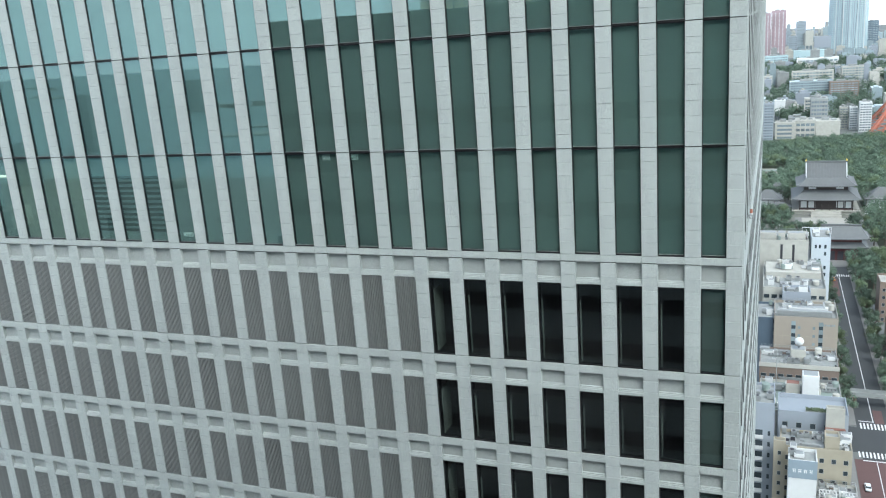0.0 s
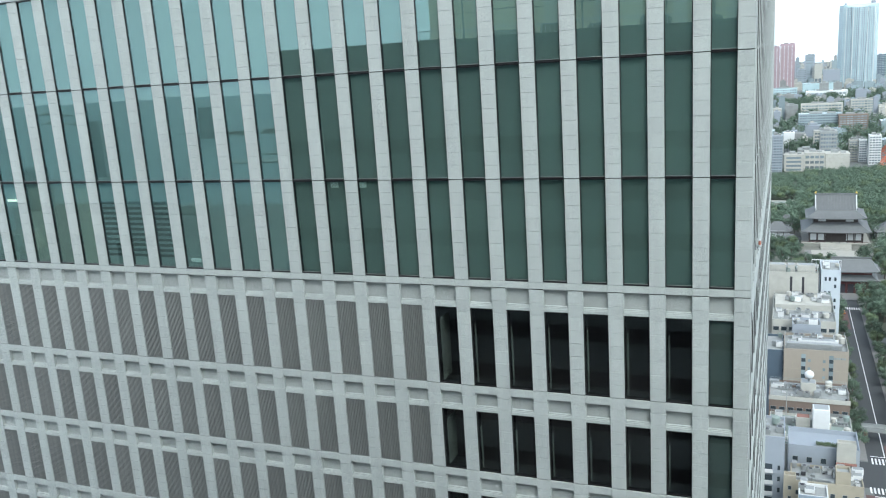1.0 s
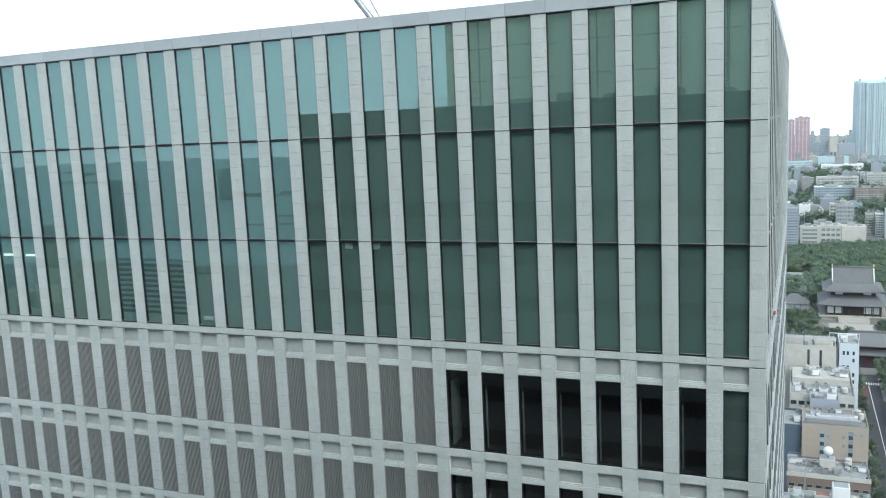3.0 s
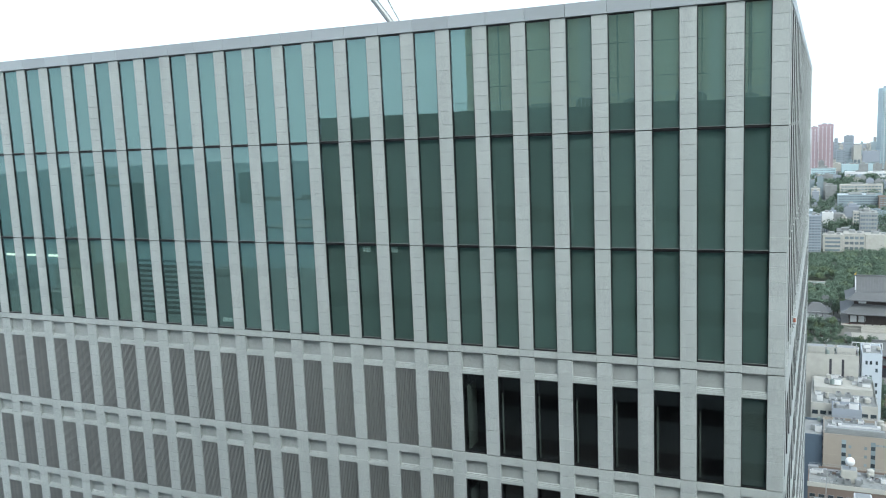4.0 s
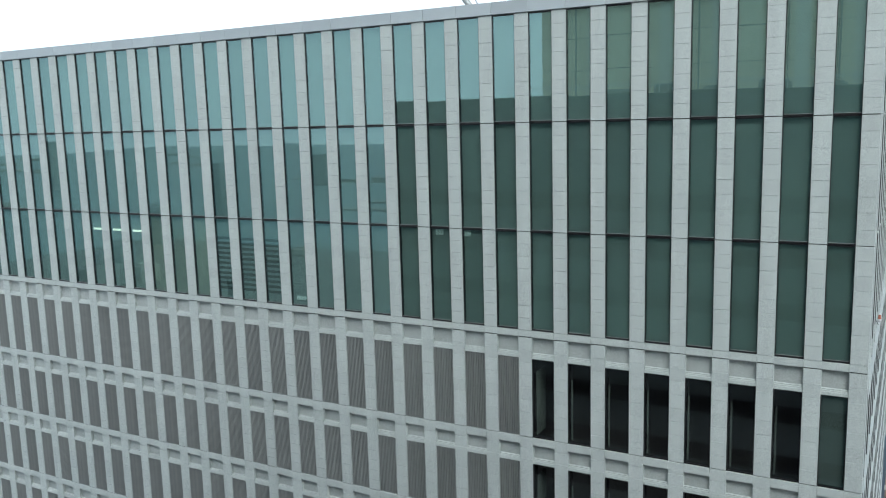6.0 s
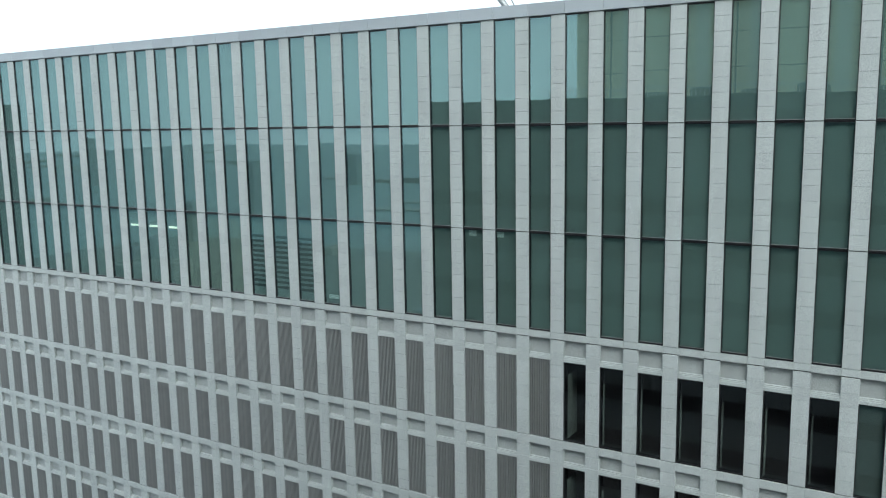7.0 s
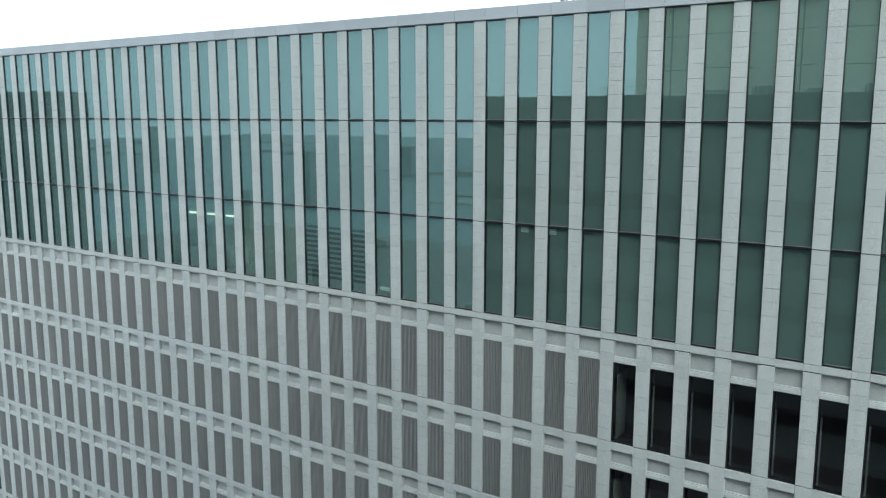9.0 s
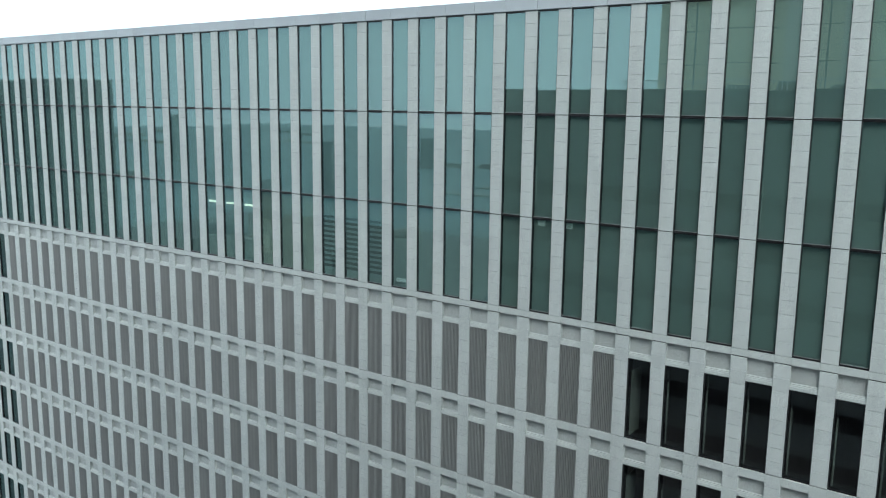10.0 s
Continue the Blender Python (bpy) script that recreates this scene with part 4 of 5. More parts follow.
part("upper_roof", hip_roof(bmesh.new(), -14.8, 14.8, -9, 9, 14.0, 19.6, (4.2, 7.6), 0, lift=0.6), TILE_ROOF, gate)
put("ridge", mesh_of("ridge", [(-10.8, 10.8, -0.5, 0.5, 19.4, 20.8)]), TILE_ROOF, gate)


def temple_house(x, y, w, d, h, label):
    t = tagged(empty("temple_house", (x, y, G)), label, "temple house", "temple outbuildings")
    put("wall", mesh_of("wall", [(-w / 2 + 1.5, w / 2 - 1.5, -d / 2 + 1.5, d / 2 - 1.5, 0, h * 0.55)]), PLASTER, t)
    put("posts", mesh_of("posts", [(-w / 2 + 1.4 + k * (w - 3) / 4, -w / 2 + 1.7 + k * (w - 3) / 4, -d / 2 + 1.3, -d / 2 + 1.5, 0, h * 0.55) for k in range(5)]), TIMBER, t)
    part("roof", hip_roof(bmesh.new(), -w / 2, w / 2, -d / 2, d / 2, h * 0.5, h, (w * 0.36, d * 0.46), 0, lift=0.5), TILE_ROOF, t)
    return t


temple_house(8.5, 668, 13, 12, 12, "small grey-roofed pavilion with swept corners")
temple_house(2.0, 640, 20, 18, 12, "long grey-roofed temple house")
temple_house(10.5, 622, 16, 9, 6.5, "low white-walled temple corridor")
temple_house(80, 640, 26, 20, 14, "broad grey-roofed temple hall among trees")
temple_house(63, 540, 6, 6, 6, "tiny grey-roofed shelter among trees")
kiosk = building("white_store", "small white store by the temple yard", 5.5, 9.5, 546, 552, 7, WHITE_PAINT)
b = building("park_store", "long low store with a mint roof", -12, 15.5, 745, 757, 7, OFF_WHITE, 1, 10, (1.6, 2.0), roof=GREEN_ROOF)


# ---- trees ----
def leaf_cloud(rng, clumps, leaf, per):
    """Many small leaf blades in uneven clumps."""
    v, f = [], []
    for c, r in clumps:
        for k in range(per):
            d = Vector((rng.gauss(0, 1), rng.gauss(0, 1), rng.gauss(0, 0.8))).normalized() * r * rng.uniform(0.55, 1.08)
            p = Vector(c) + d
            u = Vector((rng.gauss(0, 1), rng.gauss(0, 1), rng.gauss(0, 1))).normalized()
            n = (d.normalized() + u * 0.38).normalized()
            t = n.cross(u).normalized() * leaf * rng.uniform(0.6, 1.3)
            s = n.cross(t).normalized() * leaf * rng.uniform(0.4, 0.9)
            k0 = len(v)
            v += [p - t, p + s * 0.7, p + t, p - s * 0.7]
            f.append((k0, k0 + 1, k0 + 2, k0 + 3))
    me = bpy.data.meshes.new("crown")
    me.from_pydata([tuple(q) for q in v], [], f)
    return me


def tree_model(seed, h, spread, material):
    rng = random.Random(seed)
    t = empty("street_tree", (0, 0, 0))
    bm = bmesh.new()
    rod(bm, (0, 0, 0), (0.1, 0, h * 0.45), 0.22, 8, 0.14)
    for k in range(5):
        a = k * 1.257 + rng.uniform(-0.3, 0.3)
        rod(bm, (0.1, 0, h * 0.42), (math.cos(a) * spread * 0.55, math.sin(a) * spread * 0.55, h * rng.uniform(0.6, 0.8)), 0.12, 6, 0.04)
    part("trunk", bm, BARK, t)
    clumps = []
    for k in range(16):
        a, r = rng.uniform(0, 6.283), spread * math.sqrt(rng.uniform(0, 0.7))
        clumps.append(((math.cos(a) * r, math.sin(a) * r, h * rng.uniform(0.38, 0.80) - 0.2 * r), spread * rng.uniform(0.30, 0.48)))
    put("crown", leaf_cloud(rng, clumps, spread * 0.075, 150), material, t)
    return t


models = [tree_model(21, 8.5, 2.8, LEAF), tree_model(22, 9.0, 3.1, LEAF), tree_model(23, 8.0, 2.7, LEAF_LIGHT)]
spots = [(31.6, 286 + 12.5 * k) for k in range(15)] + [(48.0, 300 + 11.5 * k) for k in range(16)]
spots += [(55 + 6 * (k % 3), 440 + 11 * (k // 3)) for k in range(15)] + [(14 + 6.5 * (k % 4), 522 + 12 * (k // 4)) for k in range(12)] + [(56 + 7 * (k % 4), 528 + 12 * (k // 4)) for k in range(16)]
spots += [(-2 + 5 * k, 590 + 6 * (k % 2)) for k in range(4)] + [(13.5 + 3 * k, 650 + 9 * k) for k in range(3)]
extra = random.Random(9)
spots += [(extra.uniform(-6, 24), extra.uniform(505, 602)) for k in range(26)]
rng = random.Random(31)
for k, (x, y) in enumerate(spots):
    m = models[k % 3]
    big = 1.3 if y < 430 and x < 50 else 1.5
    here = Matrix.Translation((x + rng.uniform(-0.8, 0.8), y + rng.uniform(-2, 2), G)) @ pose(0, 0, 0, 0, 0, rng.uniform(0, 360))
    c = copy_thing(m, here) if k >= 3 else m
    c.matrix_basis = here @ Matrix.Diagonal((big * rng.uniform(0.9, 1.15),) * 3 + (1,))
    tagged(c, "light green broad-leaved tree" if k % 3 == 2 else "dark green broad-leaved tree", "tree", "trees of avenue and temple park")

rng = random.Random(41)
clumps, light, groves = [], [], []
for row in range(28):
    for col in range(24):
        x, y = -32 + 7.6 * col + rng.uniform(-2.6, 2.6), 664 + 9.4 * row + rng.uniform(-3, 3)
        if y > 875 + 0.55 * max(x, 0) or 14 < x < 67 and y < 676 or x < 18 and 730 < y < 765:
            continue
        r = rng.uniform(4.2, 6.6)
        z = rng.uniform(7.5, 11) + (y - 668) * 0.012
        bunch = light if rng.random() < 0.16 else clumps
        bunch.append(((x, y, z), r))
        for q in range(3):
            bunch.append(((x + rng.uniform(-3.4, 3.4), y + rng.uniform(-3.4, 1.5), z + rng.uniform(-1.5, 1.6)), r * rng.uniform(0.35, 0.6)))
for k in range(160):
    x = rng.uniform(66, 130)
    clumps.append(((x, rng.uniform(560, 660), rng.uniform(4, 9)), rng.uniform(3, 5.5)))
for k in range(130):
    cx, cy = rng.uniform(-40, 290), rng.uniform(1040, 2100)
    for q in range(6):
        groves.append(((cx + rng.gauss(0, 16), cy + rng.gauss(0, 12), rng.uniform(9, 19)), rng.uniform(5, 9.5)))
tagged(put("woodland", leaf_cloud(rng, clumps, 0.62, 120), LEAF, None, "", (0, 0, G)), "dense dark green woodland behind the temple", "woodland", kind="stuff")
tagged(put("far_groves", leaf_cloud(rng, groves, 1.5, 110), LEAF, None, "", (0, 0, G)), "dark green groves between distant houses", "woodland", kind="stuff")
tagged(put("light_woodland", leaf_cloud(rng, light, 0.62, 120), LEAF_LIGHT, None, "", (0, 0, G)), "lighter green treetops within the woodland", "woodland", kind="stuff")


# ---- vehicles ----
def car(x, y, turn, paint, label):
    t = tagged(empty("car", (x, y, G + 0.05)), label, "car", "cars")
    bm = block(bmesh.new(), -0.88, 0.88, -2.2, 2.2, 0.35, 0.95)
    bmesh.ops.bevel(bm, geom=bm.edges[:], offset=0.14, segments=2, affect="EDGES")
    part("body", bm, paint, t)
    bm = block(bmesh.new(), -0.78, 0.78, -1.3, 1.0, 0.95, 1.5)
    for v in bm.verts:
        if v.co.z > 1.2:
            v.co.x *= 0.85
            v.co.y *= 0.8
    part("cabin", bm, DARK_PANE, t)
    part("roof", block(bmesh.new(), -0.64, 0.64, -1.0, 0.75, 1.5, 1.55), paint, t)
    for sx in (-0.85, 0.85):
        for sy in (-1.4, 1.4):
            part("wheel", rod(bmesh.new(), (sx - 0.1, sy, 0.33), (sx + 0.1, sy, 0.33), 0.33, 12), TYRE, t)
    t.rotation_euler = (0, 0, radians(turn))
    return t


car(36.5, 452, 0, CAR_ORANGE, "orange taxi stopped at the far crossing")
car(33.8, 232, 0, CAR_WHITE, "white van waiting on the red lane")
for k in range(4):
    car(68 + 0.4 * k, 612 + 4 * k, 90, CAR_WHITE if k != 1 else CAR_DARK, "car parked in the temple yard")
car(49.2, 372, 0, CAR_WHITE, "white car parked beside the footway")


# ---- far buildings ----
# Far walls and panes take pale blue-greys that stand in for distance haze.
def far_house(name, label, x0, x1, y, h, depth, wall, pane, floors, cols, band=True):
    """A distant block: walls, roof plant, window bands or single windows set into the front."""
    t = tagged(empty(name, ((x0 + x1) / 2, y + depth / 2, G)), label, "building", "far city")
    dx, dy = (x1 - x0) / 2, depth / 2
    put("wall", mesh_of("wall", [(-dx, dx, -dy, dy, 0, h)]), wall, t)
    put("roof_plant", mesh_of("roof_plant", [(-dx * 0.5, dx * 0.1, -dy * 0.3, dy * 0.5, h, h + 2.6), (dx * 0.3, dx * 0.7, -dy * 0.5, dy * 0.2, h, h + 1.6)]), ROOF_GREY, t)
    if floors:
        step = (h - 1.5) / floors
        for f in range(floors):
            if band:
                solids = [(-dx * 0.94 + 2 * dx * 0.94 * c / cols + 0.15 * dx / cols, -dx * 0.94 + 2 * dx * 0.94 * (c + 1) / cols - 0.25 * dx / cols, -dy - 0.12, -dy + 0.02, 1.2 + f * step, 1.2 + f * step + step * 0.5) for c in range(cols)]
                put("window_band", mesh_of("window_band", solids), pane, t)["kind"] = "stuff"
    return t


far_house("department_block", "cream flat-roofed block above the woods", 28, 49, 988, 19, 26, OFF_WHITE, MID_PANE, 3, 4)
far_house("department_block", "cream windowless block above the woods", 49.5, 74, 990, 17.5, 24, OFF_WHITE, PALE_PANE, 0, 0)
far_house("dark_office", "dark grey glass office block", 45, 63, 1030, 38, 20, ROOF_GREY, MID_PANE, 8, 6)
far_house("slim_flats", "slim pink and white flats", 77, 86, 1052, 25, 14, OFF_WHITE, MID_PANE, 8, 3)
far_house("white_flats", "plain white apartment slab", 87, 95, 1043, 26, 14, WHITE_PAINT, MID_PANE, 9, 3)
far_house("white_flats", "white apartment slab with balconies", 95.5, 108, 1024, 33, 16, WHITE_PAINT, MID_PANE, 11, 4)
far_house("long_house", "long cream two-tier house", 7, 27.5, 975, 19, 20, OFF_WHITE, MID_PANE, 4, 1)
far_house("striped_office", "dark striped office block", 6, 19, 1121, 28, 16, WHITE_PAINT, MID_PANE, 1, 6)
far_house("grey_flats", "grey apartment tower with many windows", -8, 5, 970, 41, 15, PALE_BLUE, MID_PANE, 13, 4)
far_house("grey_office", "broad grey office with a grid of windows", 27, 87, 1350, 31, 22, PALE_PANE, MID_PANE, 8, 16)
far_house("red_hall", "dark red hall under a pale roof", 89, 118, 1409, 19, 30, PINK_BROWN, MID_PANE, 2, 4)
far_house("white_complex", "low white complex with a pink tower", 40, 66, 1085, 33, 18, OFF_WHITE, MID_PANE, 8, 8)
far_house("pink_tower", "plain pink-grey lift tower", 51, 58, 1082, 37, 8, OFF_WHITE, MID_PANE, 0, 0)
far_house("pale_office", "pale long flat-roofed office", 52, 135, 1986, 25, 30, WHITE_PAINT, PALE_PANE, 3, 10)
far_house("teal_block", "long block under teal netting", -17, 37, 2167, 23, 30, TEAL_GLASS, PALE_PANE, 4, 10)
far_house("pale_green_block", "pale green long block", 48, 113, 2130, 34, 30, TEAL_GLASS, PALE_PANE, 0, 0)
far_house("cream_tower", "cream slab with a dark core", 78, 95, 2300, 72, 20, OFF_WHITE, MID_PANE, 1, 2)
far_house("grey_tower", "grey ribbed office slab", 100, 139, 2350, 55, 25, PALE_BLUE, PALE_PANE, 1, 14)
far_house("blue_tower", "pale blue distant tower", 69, 97, 2900, 82, 25, PALE_BLUE, PALE_PANE, 18, 1)
far_house("blue_tower", "slim pale blue distant tower", 43, 54, 3000, 72, 25, PALE_BLUE, PALE_PANE, 15, 1)
far_house("slate_tower", "slate blue distant tower", 251, 280, 2700, 76, 30, SLATE_BLUE, PALE_PANE, 15, 4)
far_house("low_far_office", "low pale blue far office", 44, 66, 2600, 50, 20, PALE_BLUE, PALE_PANE, 9, 5)
far_house("red_flats", "brown row of flats among trees", 81, 120, 1330, 30, 20, BROWN, PALE_PANE, 9, 8)
far_house("white_row", "white far row of flats", 115, 157, 1600, 32, 20, OFF_WHITE, PALE_PANE, 7, 8)
far_house("white_row", "white far row of flats", 34, 100, 1560, 30, 20, OFF_WHITE, PALE_PANE, 6, 12)
for x0, x1, y, h in ((-20, -4.5, 2300, 121), (-4, 32, 2340, 126)):
    t = far_house("red_tower", "red-brown apartment tower with white bays", x0, x1, y, h, 26, PINK_BROWN, PALE_PANE, 0, 0)
    w = x1 - x0
    n = 4 if w > 20 else 2
    for k in range(n):
        put("bay", mesh_of("bay", [(-w / 2 + w * (k + 0.08) / n, -w / 2 + w * (k + 0.36) / n, -13.6, -12.9, 0, h - 6)]), WHITE_PAINT, t, "white balcony bay")
    put("window_rows", mesh_of("window_rows", [(-w / 2 + 0.3, w / 2 - 0.3, -13.72, -13.6, 3 + 3.3 * f, 4.4 + 3.3 * f) for f in range(int((h - 10) / 3.3))]), PINK_BROWN, t)
big = tagged(empty("glass_skyscraper", (189, 2525, G)), "pale blue-green glass skyscraper with a bowed crown", "skyscraper", "far city")
bm = bmesh.new()
profile = [(-49, 8), (-40, -18), (-14, -24), (0, -26), (14, -24), (40, -18), (49, 8), (40, 30), (-40, 30)]
for z0, z1 in ((0, 214),):
    lo = [bm.verts.new((x, y, z0)) for x, y in profile]
    hi = [bm.verts.new((x * 0.97, y * 0.97, z1 - (8 if abs(x) < 20 else 0))) for x, y in profile]
    for i in range(len(lo)):
        j = (i + 1) % len(lo)
        bm.faces.new((lo[i], lo[j], hi[j], hi[i]))
    bm.faces.new(hi)
part("body", bm, TEAL_GLASS, big)
for z0 in range(4, 206, 5):
    bm = bmesh.new()
    rings = []
    for zz in (z0, z0 + 0.8):
        k = 1.006 - 0.03 * zz / 214
        rings.append([bm.verts.new((x * k, y * k - 0.2, zz)) for x, y in profile])
    for a in range(len(profile)):
        c = (a + 1) % len(profile)
        bm.faces.new((rings[0][a], rings[0][c], rings[1][c], rings[1][a]))
    bm.faces.new(rings[0][::-1])
    bm.faces.new(rings[1])
    part("floor_band", bm, PALE_BLUE, big)
for x in (-14, 14):
    part("rib", rod(bmesh.new(), (x, -24.6, 0), (x * 1.5, -21.6, 208), 0.7, 6), MID_PANE, big, "grey vertical seam")
for k in range(18):
    x = -37 + 4.4 * k
    face = -18.6 - 6 * (1 - abs(abs(x) - 14) / 26) if abs(x) > 14 else -24.4 - 1.9 * (1 - abs(x) / 14)
    part("fin", rod(bmesh.new(), (x, face - 0.3, 0), (x * 0.97, face * 0.97 - 0.3, 206), 0.34 + 0.3 * (k % 3), 4), WHITE_PAINT if k % 4 == 1 else PALE_BLUE, big)
put("crown", mesh_of("crown", [(-36, -30, -10, 10, 210, 219), (28, 38, -10, 10, 210, 222), (-30, 30, -2, 2, 210, 215)]), PALE_BLUE, big)

leg = tagged(empty("lattice_tower", (151, 1020, G)), "orange-red steel lattice tower legs", "lattice tower")
for sx in (-1, 1):
    for sy in (-1, 1):
        bm = bmesh.new()
        foot, head = Vector((sx * 43, sy * 30, 0)), Vector((sx * 15, sy * 11, 42))
        rod(bm, head, (sx * 8, sy * 6, 150), 1.6, 6)
        for ox, oy in ((-7, -7), (7, -7), (7, 7), (-7, 7)):
            rod(bm, foot + Vector((ox, oy, 0)), head + Vector((ox * 0.5, oy * 0.5, 0)), 0.85, 6)
        for k in range(10):
            p, q = foot.lerp(head, k / 10), foot.lerp(head, (k + 1) / 10)
            s0, s1 = 7 - 3.5 * k / 10, 7 - 3.5 * (k + 1) / 10
            rod(bm, p + Vector((-s0, -s0, 0)), q + Vector((s1, -s1, 0)), 0.45, 5)
            rod(bm, p + Vector((s0, -s0, 0)), q + Vector((-s1, -s1, 0)), 0.45, 5)
        part("leg", bm, ORANGE, leg)

# uncountable far city all round, broken by streets; pale greys stand in for haze
rng = random.Random(77)
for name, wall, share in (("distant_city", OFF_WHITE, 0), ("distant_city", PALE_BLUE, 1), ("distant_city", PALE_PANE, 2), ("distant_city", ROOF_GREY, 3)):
    solids = []
    for k in range(620):
        if k % 5 == 0:
            x, y = rng.uniform(-60, 330), rng.uniform(1080, 4200)
        else:
            a, d = rng.uniform(0, 6.283), rng.uniform(380, 4200)
            x, y = math.sin(a) * d, math.cos(a) * d
        if -60 < x < 150 and -200 < y < 1020 or (-20 < x < 0.13 * y + 20 and 0 < y < 1500 and k % 5 == 0 and rng.random() < 0.5) or (-100 < x < 15 and -40 < y < 70):
            continue
        if y < 0 and x < 0 and rng.random() < 0.55:
            continue
        if y < -740 and x < 2500 or (x < -880 and -760 < y < -170):
            continue
        w, dd = rng.uniform(9, 34), rng.uniform(9, 30)
        if k % 5 == 0:
            w, dd = w * 0.65, dd * 0.65
        h = rng.uniform(8, 26) * (1 + 0.9 * (rng.random() < 0.12))
        solids.append((x - w / 2, x + w / 2, y - dd / 2, y + dd / 2, 0, h))
        solids.append((x - w / 4, x + w / 6, y - dd / 4, y + dd / 4, h, h + rng.uniform(1, 3.5)))
        if d if k % 5 else y:
            for f in range(int(h / 3.6)):
                solids.append((x - w / 2 - 0.1, x + w / 2 + 0.1, y - dd / 2 - 0.1, y + dd / 2 + 0.1, 2.2 + 3.6 * f, 2.5 + 3.6 * f))
    tagged(put(name, mesh_of(name, solids), wall, None, "", (0, 0, G)), "dense low and mid-rise city, pale colours standing in for haze", "city", kind="stuff")

# ---- what stands behind the camera and shows in the glass ----
WATER = surface("bay_water", (0.105, 0.170, 0.180), 0.42, grain=0.05, amount=0.2, stain=0.004, specular=0.42)
QUAY = surface("pale_quay_concrete", (0.30, 0.31, 0.28), 0.9, grain=0.05, amount=0.2, stain=0.01)
SLAB_GREY = surface("slate_grey_facade", (0.10, 0.125, 0.13), 0.6, grain=0.1, amount=0.1, stain=0.02)
# HAZE_BLUE is lightened: haze over the far waterfront is in its colour.
HAZE_BLUE = surface("hazy_blue_grey_panel", (0.19, 0.235, 0.25), 0.5, grain=0.1, amount=0.1, stain=0.02)
tagged(put("water", mesh_of("water", [(-4600, 2500, -4600, -760, -0.3, 0.3), (-4600, -900, -760, -180, -0.3, 0.3)]), WATER, None, "", (0, 0, G)), "calm grey-blue bay water", "water", kind="structure")
obs = tagged(empty("observation_tower", (-6, -55, GROUND)), "dark bronze tower with railed roof deck and beige rooftop block", "office tower")
put("body", mesh_of("body", [(-32.0, 34, -22, 22.6, 0, 151.3), (-32.1, 34.1, 22.3, 22.72, 148.2, 151.45)]), TOWER_DARK, obs)
put("floor_bands", mesh_of("floor_bands", [(-32.06, 34.06, 22.4, 22.66, 2 + 3.9 * k, 3.3 + 3.9 * k) for k in range(37)]), FRAME, obs)
# Pale strips added on the front stand in for the deck's lights.
for k in range(10):
    put("window_column", mesh_of("window_column", [(-29 + 6.4 * k, -28.5 + 6.4 * k, 22.62, 22.8, 141.6, 144.8 + (k % 3) * 0.5)]), OFF_WHITE, obs, "pale strip standing in for the deck lights")
PALE_BEIGE = surface("pale_beige_panel", (0.95, 0.88, 0.72), 0.6, grain=0.3, amount=0.04)
RAIL_WHITE = surface("white_railing_paint", (0.8, 0.81, 0.8), 0.5, grain=2, amount=0.04)
# White slab added over the dark roof to bounce light onto the penthouse.
put("roof_deck", mesh_of("roof_deck", [(-31.6, 33.6, 10.05, 22.2, 151.3, 151.4)]), WHITE_PAINT, obs, "pale slab added to bounce light onto the rooftop block")
pm = mesh_of("post", [(-0.02, 0.02, -0.02, 0.02, 0, 0.8)])
rl = put("railing", mesh_of("railing", [(-21, 34, 22.5, 22.58, 152.08, 152.16), (-21, 34, 22.5, 22.56, 151.42, 151.46)]), RAIL_WHITE, obs, "white roof railing")
for k in range(166):
    put("post", pm, RAIL_WHITE, rl, "", (-21 + 0.33 * k, 22.53, 151.3))
pent = put("penthouse", mesh_of("penthouse", [(-23.2, 30, -18, 10, 151.3, 186)]), TOWER_BEIGE, obs, "beige panelled rooftop block")
put("panel_joint", mesh_of("panel_joint", [(-23.22, 30.02, 9.9, 10.03, 154 + 3.0 * k, 154.07 + 3.0 * k) for k in range(10)] + [(-21.2 + 4.0 * k, -21.13 + 4.0 * k, 9.9, 10.03, 151.3, 186) for k in range(12)]), BROWN, pent)
for k in range(7):
    x = -19.4 + 5.6 * k + 0.9 * (k % 2)
    part("downpipe", rod(bmesh.new(), (x, 10.2, 151.5), (x, 10.2, 185), 0.07, 8), OFF_WHITE, pent, "grey vertical pipe")
    put("pilaster", mesh_of("pilaster", [(x + 1.1, x + 2.3, 10.0, 10.16, 151.4, 185.8)]), PALE_BEIGE, pent, "paler vertical panel")
for k in range(9):
    roof_box("plant_housing", "grey plant housing on the roof deck", "plant housing", -20 + 4.2 * k, -40.5, 10.35, 2.2, 1.2, 0.5 + 0.35 * (k % 2), OFF_WHITE)
slab = building("reflected_office", "blue-grey slab office across the railway", -320, -195, -94, -82, 155.5, SLAB_GREY, 0, 0)
pier_rng = random.Random(52)
for k in range(16):
    d = 820 + 150 * k + pier_rng.uniform(-40, 40)
    x = -pier_rng.uniform(0.35, 1.7) * d
    w = pier_rng.uniform(120, 420)
    tagged(put("quay", mesh_of("quay", [(-w / 2, w / 2, -14, 14, -0.5, 3.0), (-w * 0.2, w * 0.1, -9, 6, 3.0, 9.0), (w * 0.2, w * 0.36, -8, 8, 3.0, 12.0)]), QUAY, None, "", (x, -d, G)), "low pale quay with sheds in the bay", "quay", "quays in the bay")
for k in range(4):
    d = 700 + 300 * k
    x = -(0.55 + 0.21 * ((k * 2) % 5)) * d - 40
    building("bayside_tower", "bluish tower on the far waterfront", x, x + 22 + 5 * (k % 4), -d - 26, -d, 58 + 15 * ((k * 2) % 5), HAZE_BLUE, 0, 0)

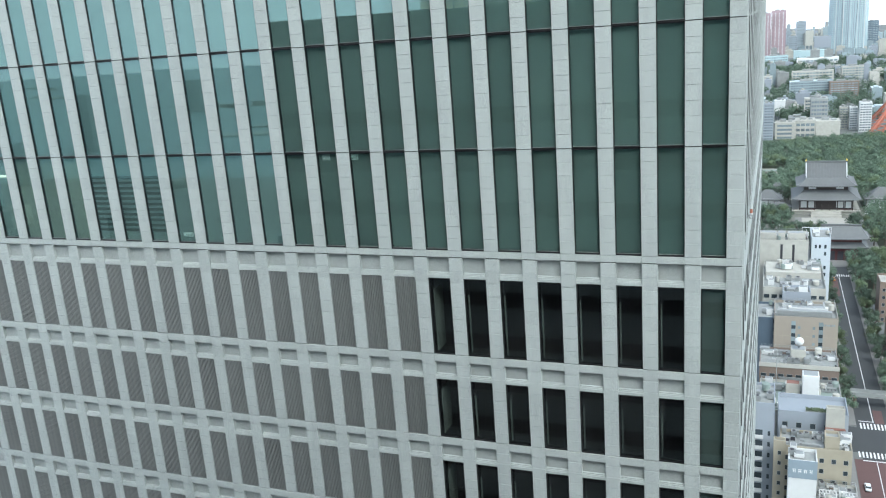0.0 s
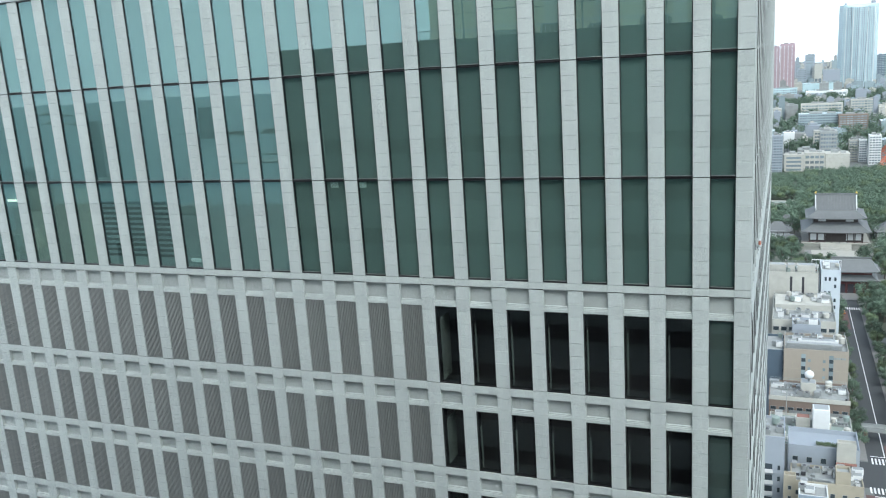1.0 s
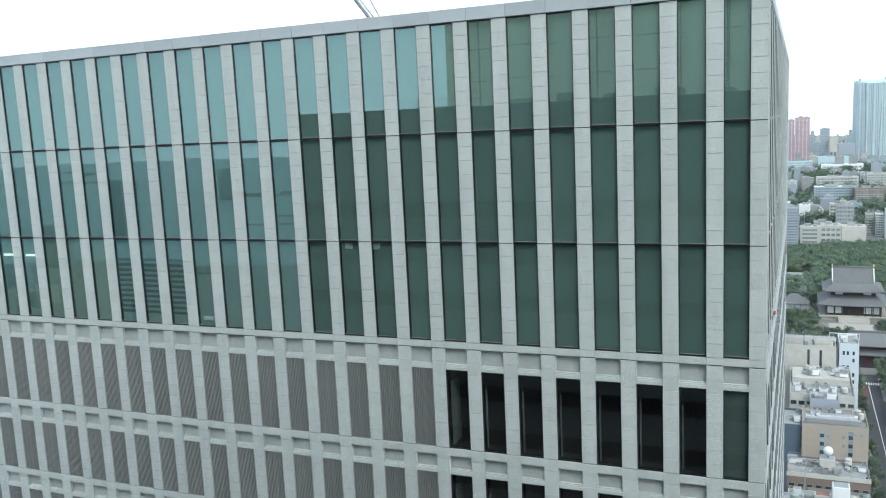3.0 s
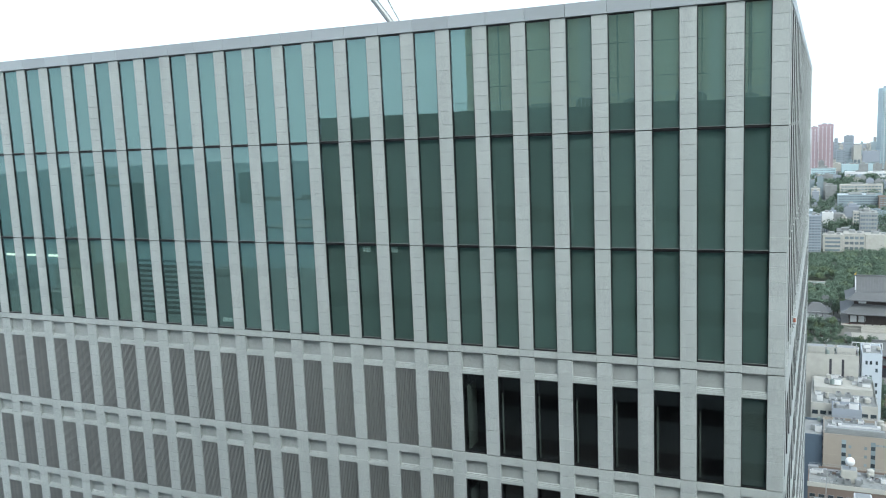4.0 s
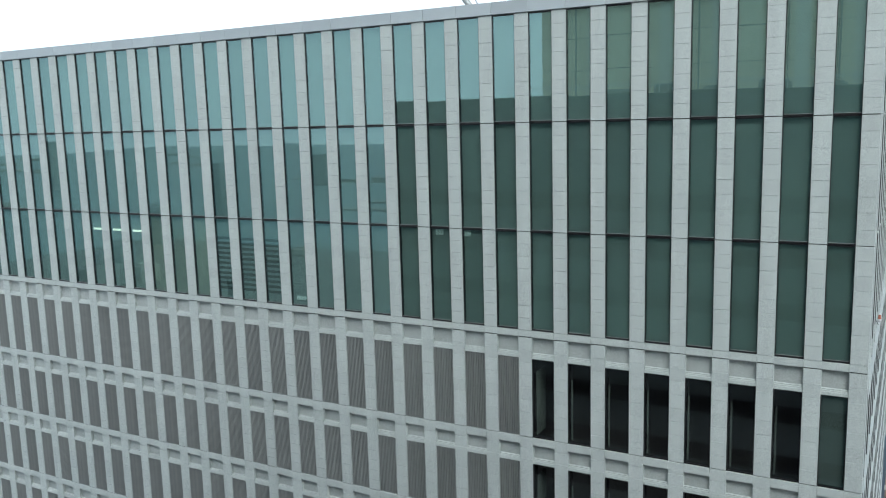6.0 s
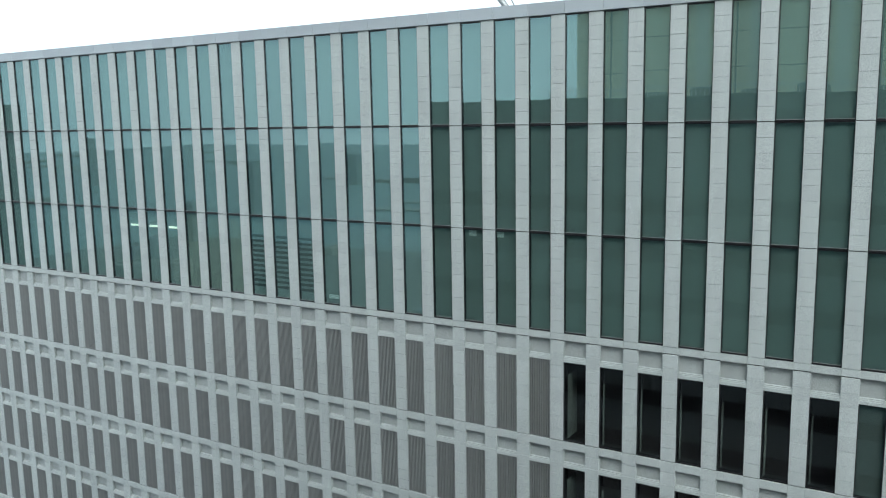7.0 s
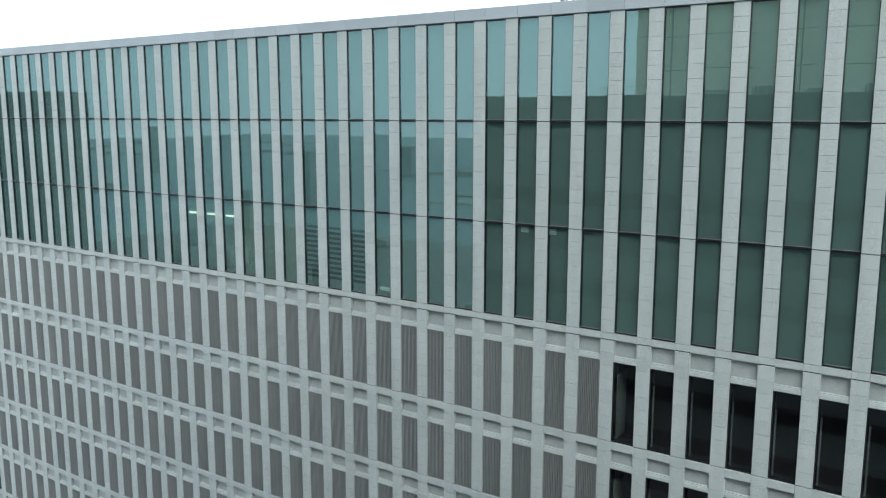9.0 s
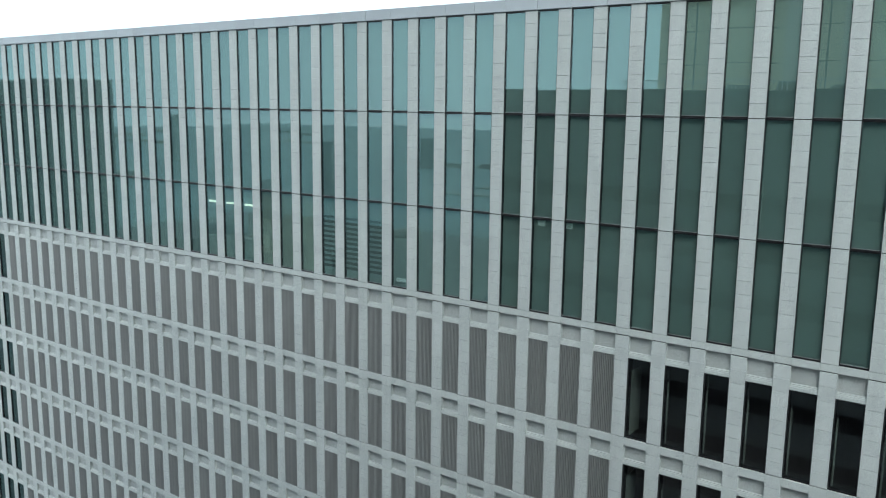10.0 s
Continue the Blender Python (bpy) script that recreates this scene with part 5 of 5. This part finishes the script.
# ---- on the tower ----
crane = tagged(empty("roof_crane", (-15.5, 6, ROOF - 0.3)), "grey window-cleaning crane arm with a thin cable", "crane")
part("arm", rod(bmesh.new(), (-0.4, 0, -0.1), (-4.6, 0, 5.4), 0.16, 10), STEEL, crane)
part("cable", rod(bmesh.new(), (-0.2, 0, -0.1), (-2.0, 0, 3.2), 0.035, 6), STEEL, crane)
part("base", block(bmesh.new(), -1.1, 1.1, -0.9, 0.9, 0.0, 0.35), STEEL, crane)
lamp = tagged(empty("obstruction_light", (X_RIGHT + 0.02, 6.0, 0.30)), "red aircraft warning light on a small bracket", "warning light")
part("bracket", block(bmesh.new(), -0.02, 0.20, -0.03, 0.03, -0.06, -0.03), STEEL, lamp)
part("base", rod(bmesh.new(), (0.13, 0, -0.03), (0.13, 0, 0.06), 0.075, 12), WHITE_PAINT, lamp)
part("lens", rod(bmesh.new(), (0.13, 0, 0.06), (0.13, 0, 0.24), 0.062, 12, 0.052), ORANGE, lamp, "red lens")
part("cap", rod(bmesh.new(), (0.13, 0, 0.24), (0.13, 0, 0.28), 0.075, 12, 0.03), WHITE_PAINT, lamp)
part("cable", rod(bmesh.new(), (0.02, 0, -0.06), (0.10, 0, -0.2), 0.012, 6), FRAME, lamp)
for k in range(3):
    x = -37.86 + PITCH * k
    cl = tagged(empty("ceiling_lamp", (x, 0.14, 3.28)), "lit strip lamp behind the tinted glass", "lamp", "office lamps")
    part("tube", block(bmesh.new(), -0.36, 0.36, -0.015, 0.015, -0.06, 0.05), LAMP, cl)

# small pale squares and an oval of unknown kind, close behind the panes
for x in (-15.55, -14.2):
    sheet = tagged(empty("notice_sheet", (x, 0.15, 4.0)), "pale square of unknown kind close behind tinted glass", "card", "cards behind the glass")
    part("card", block(bmesh.new(), -0.22, 0.16, -0.006, 0.006, -0.13, 0.12), PARTITION, sheet)
    part("clip", block(bmesh.new(), -0.04, 0.02, -0.012, 0.012, 0.12, 0.15), FRAME, sheet)
# Unidentified pale oval; the pad and seam are an invented shape.
cushion = tagged(empty("cushion", (-23.45, 0.135, 0.30)), "pale rounded pad of unknown kind behind tinted glass", "cushion")
bm = block(bmesh.new(), -0.30, 0.30, -0.035, 0.035, 0.0, 0.20)
bmesh.ops.bevel(bm, geom=bm.edges[:], offset=0.03, segments=3, affect="EDGES")
part("pad", bm, PARTITION, cushion)
part("seam", block(bmesh.new(), -0.303, 0.303, -0.004, 0.004, 0.09, 0.11), BACKING_GREY, cushion)
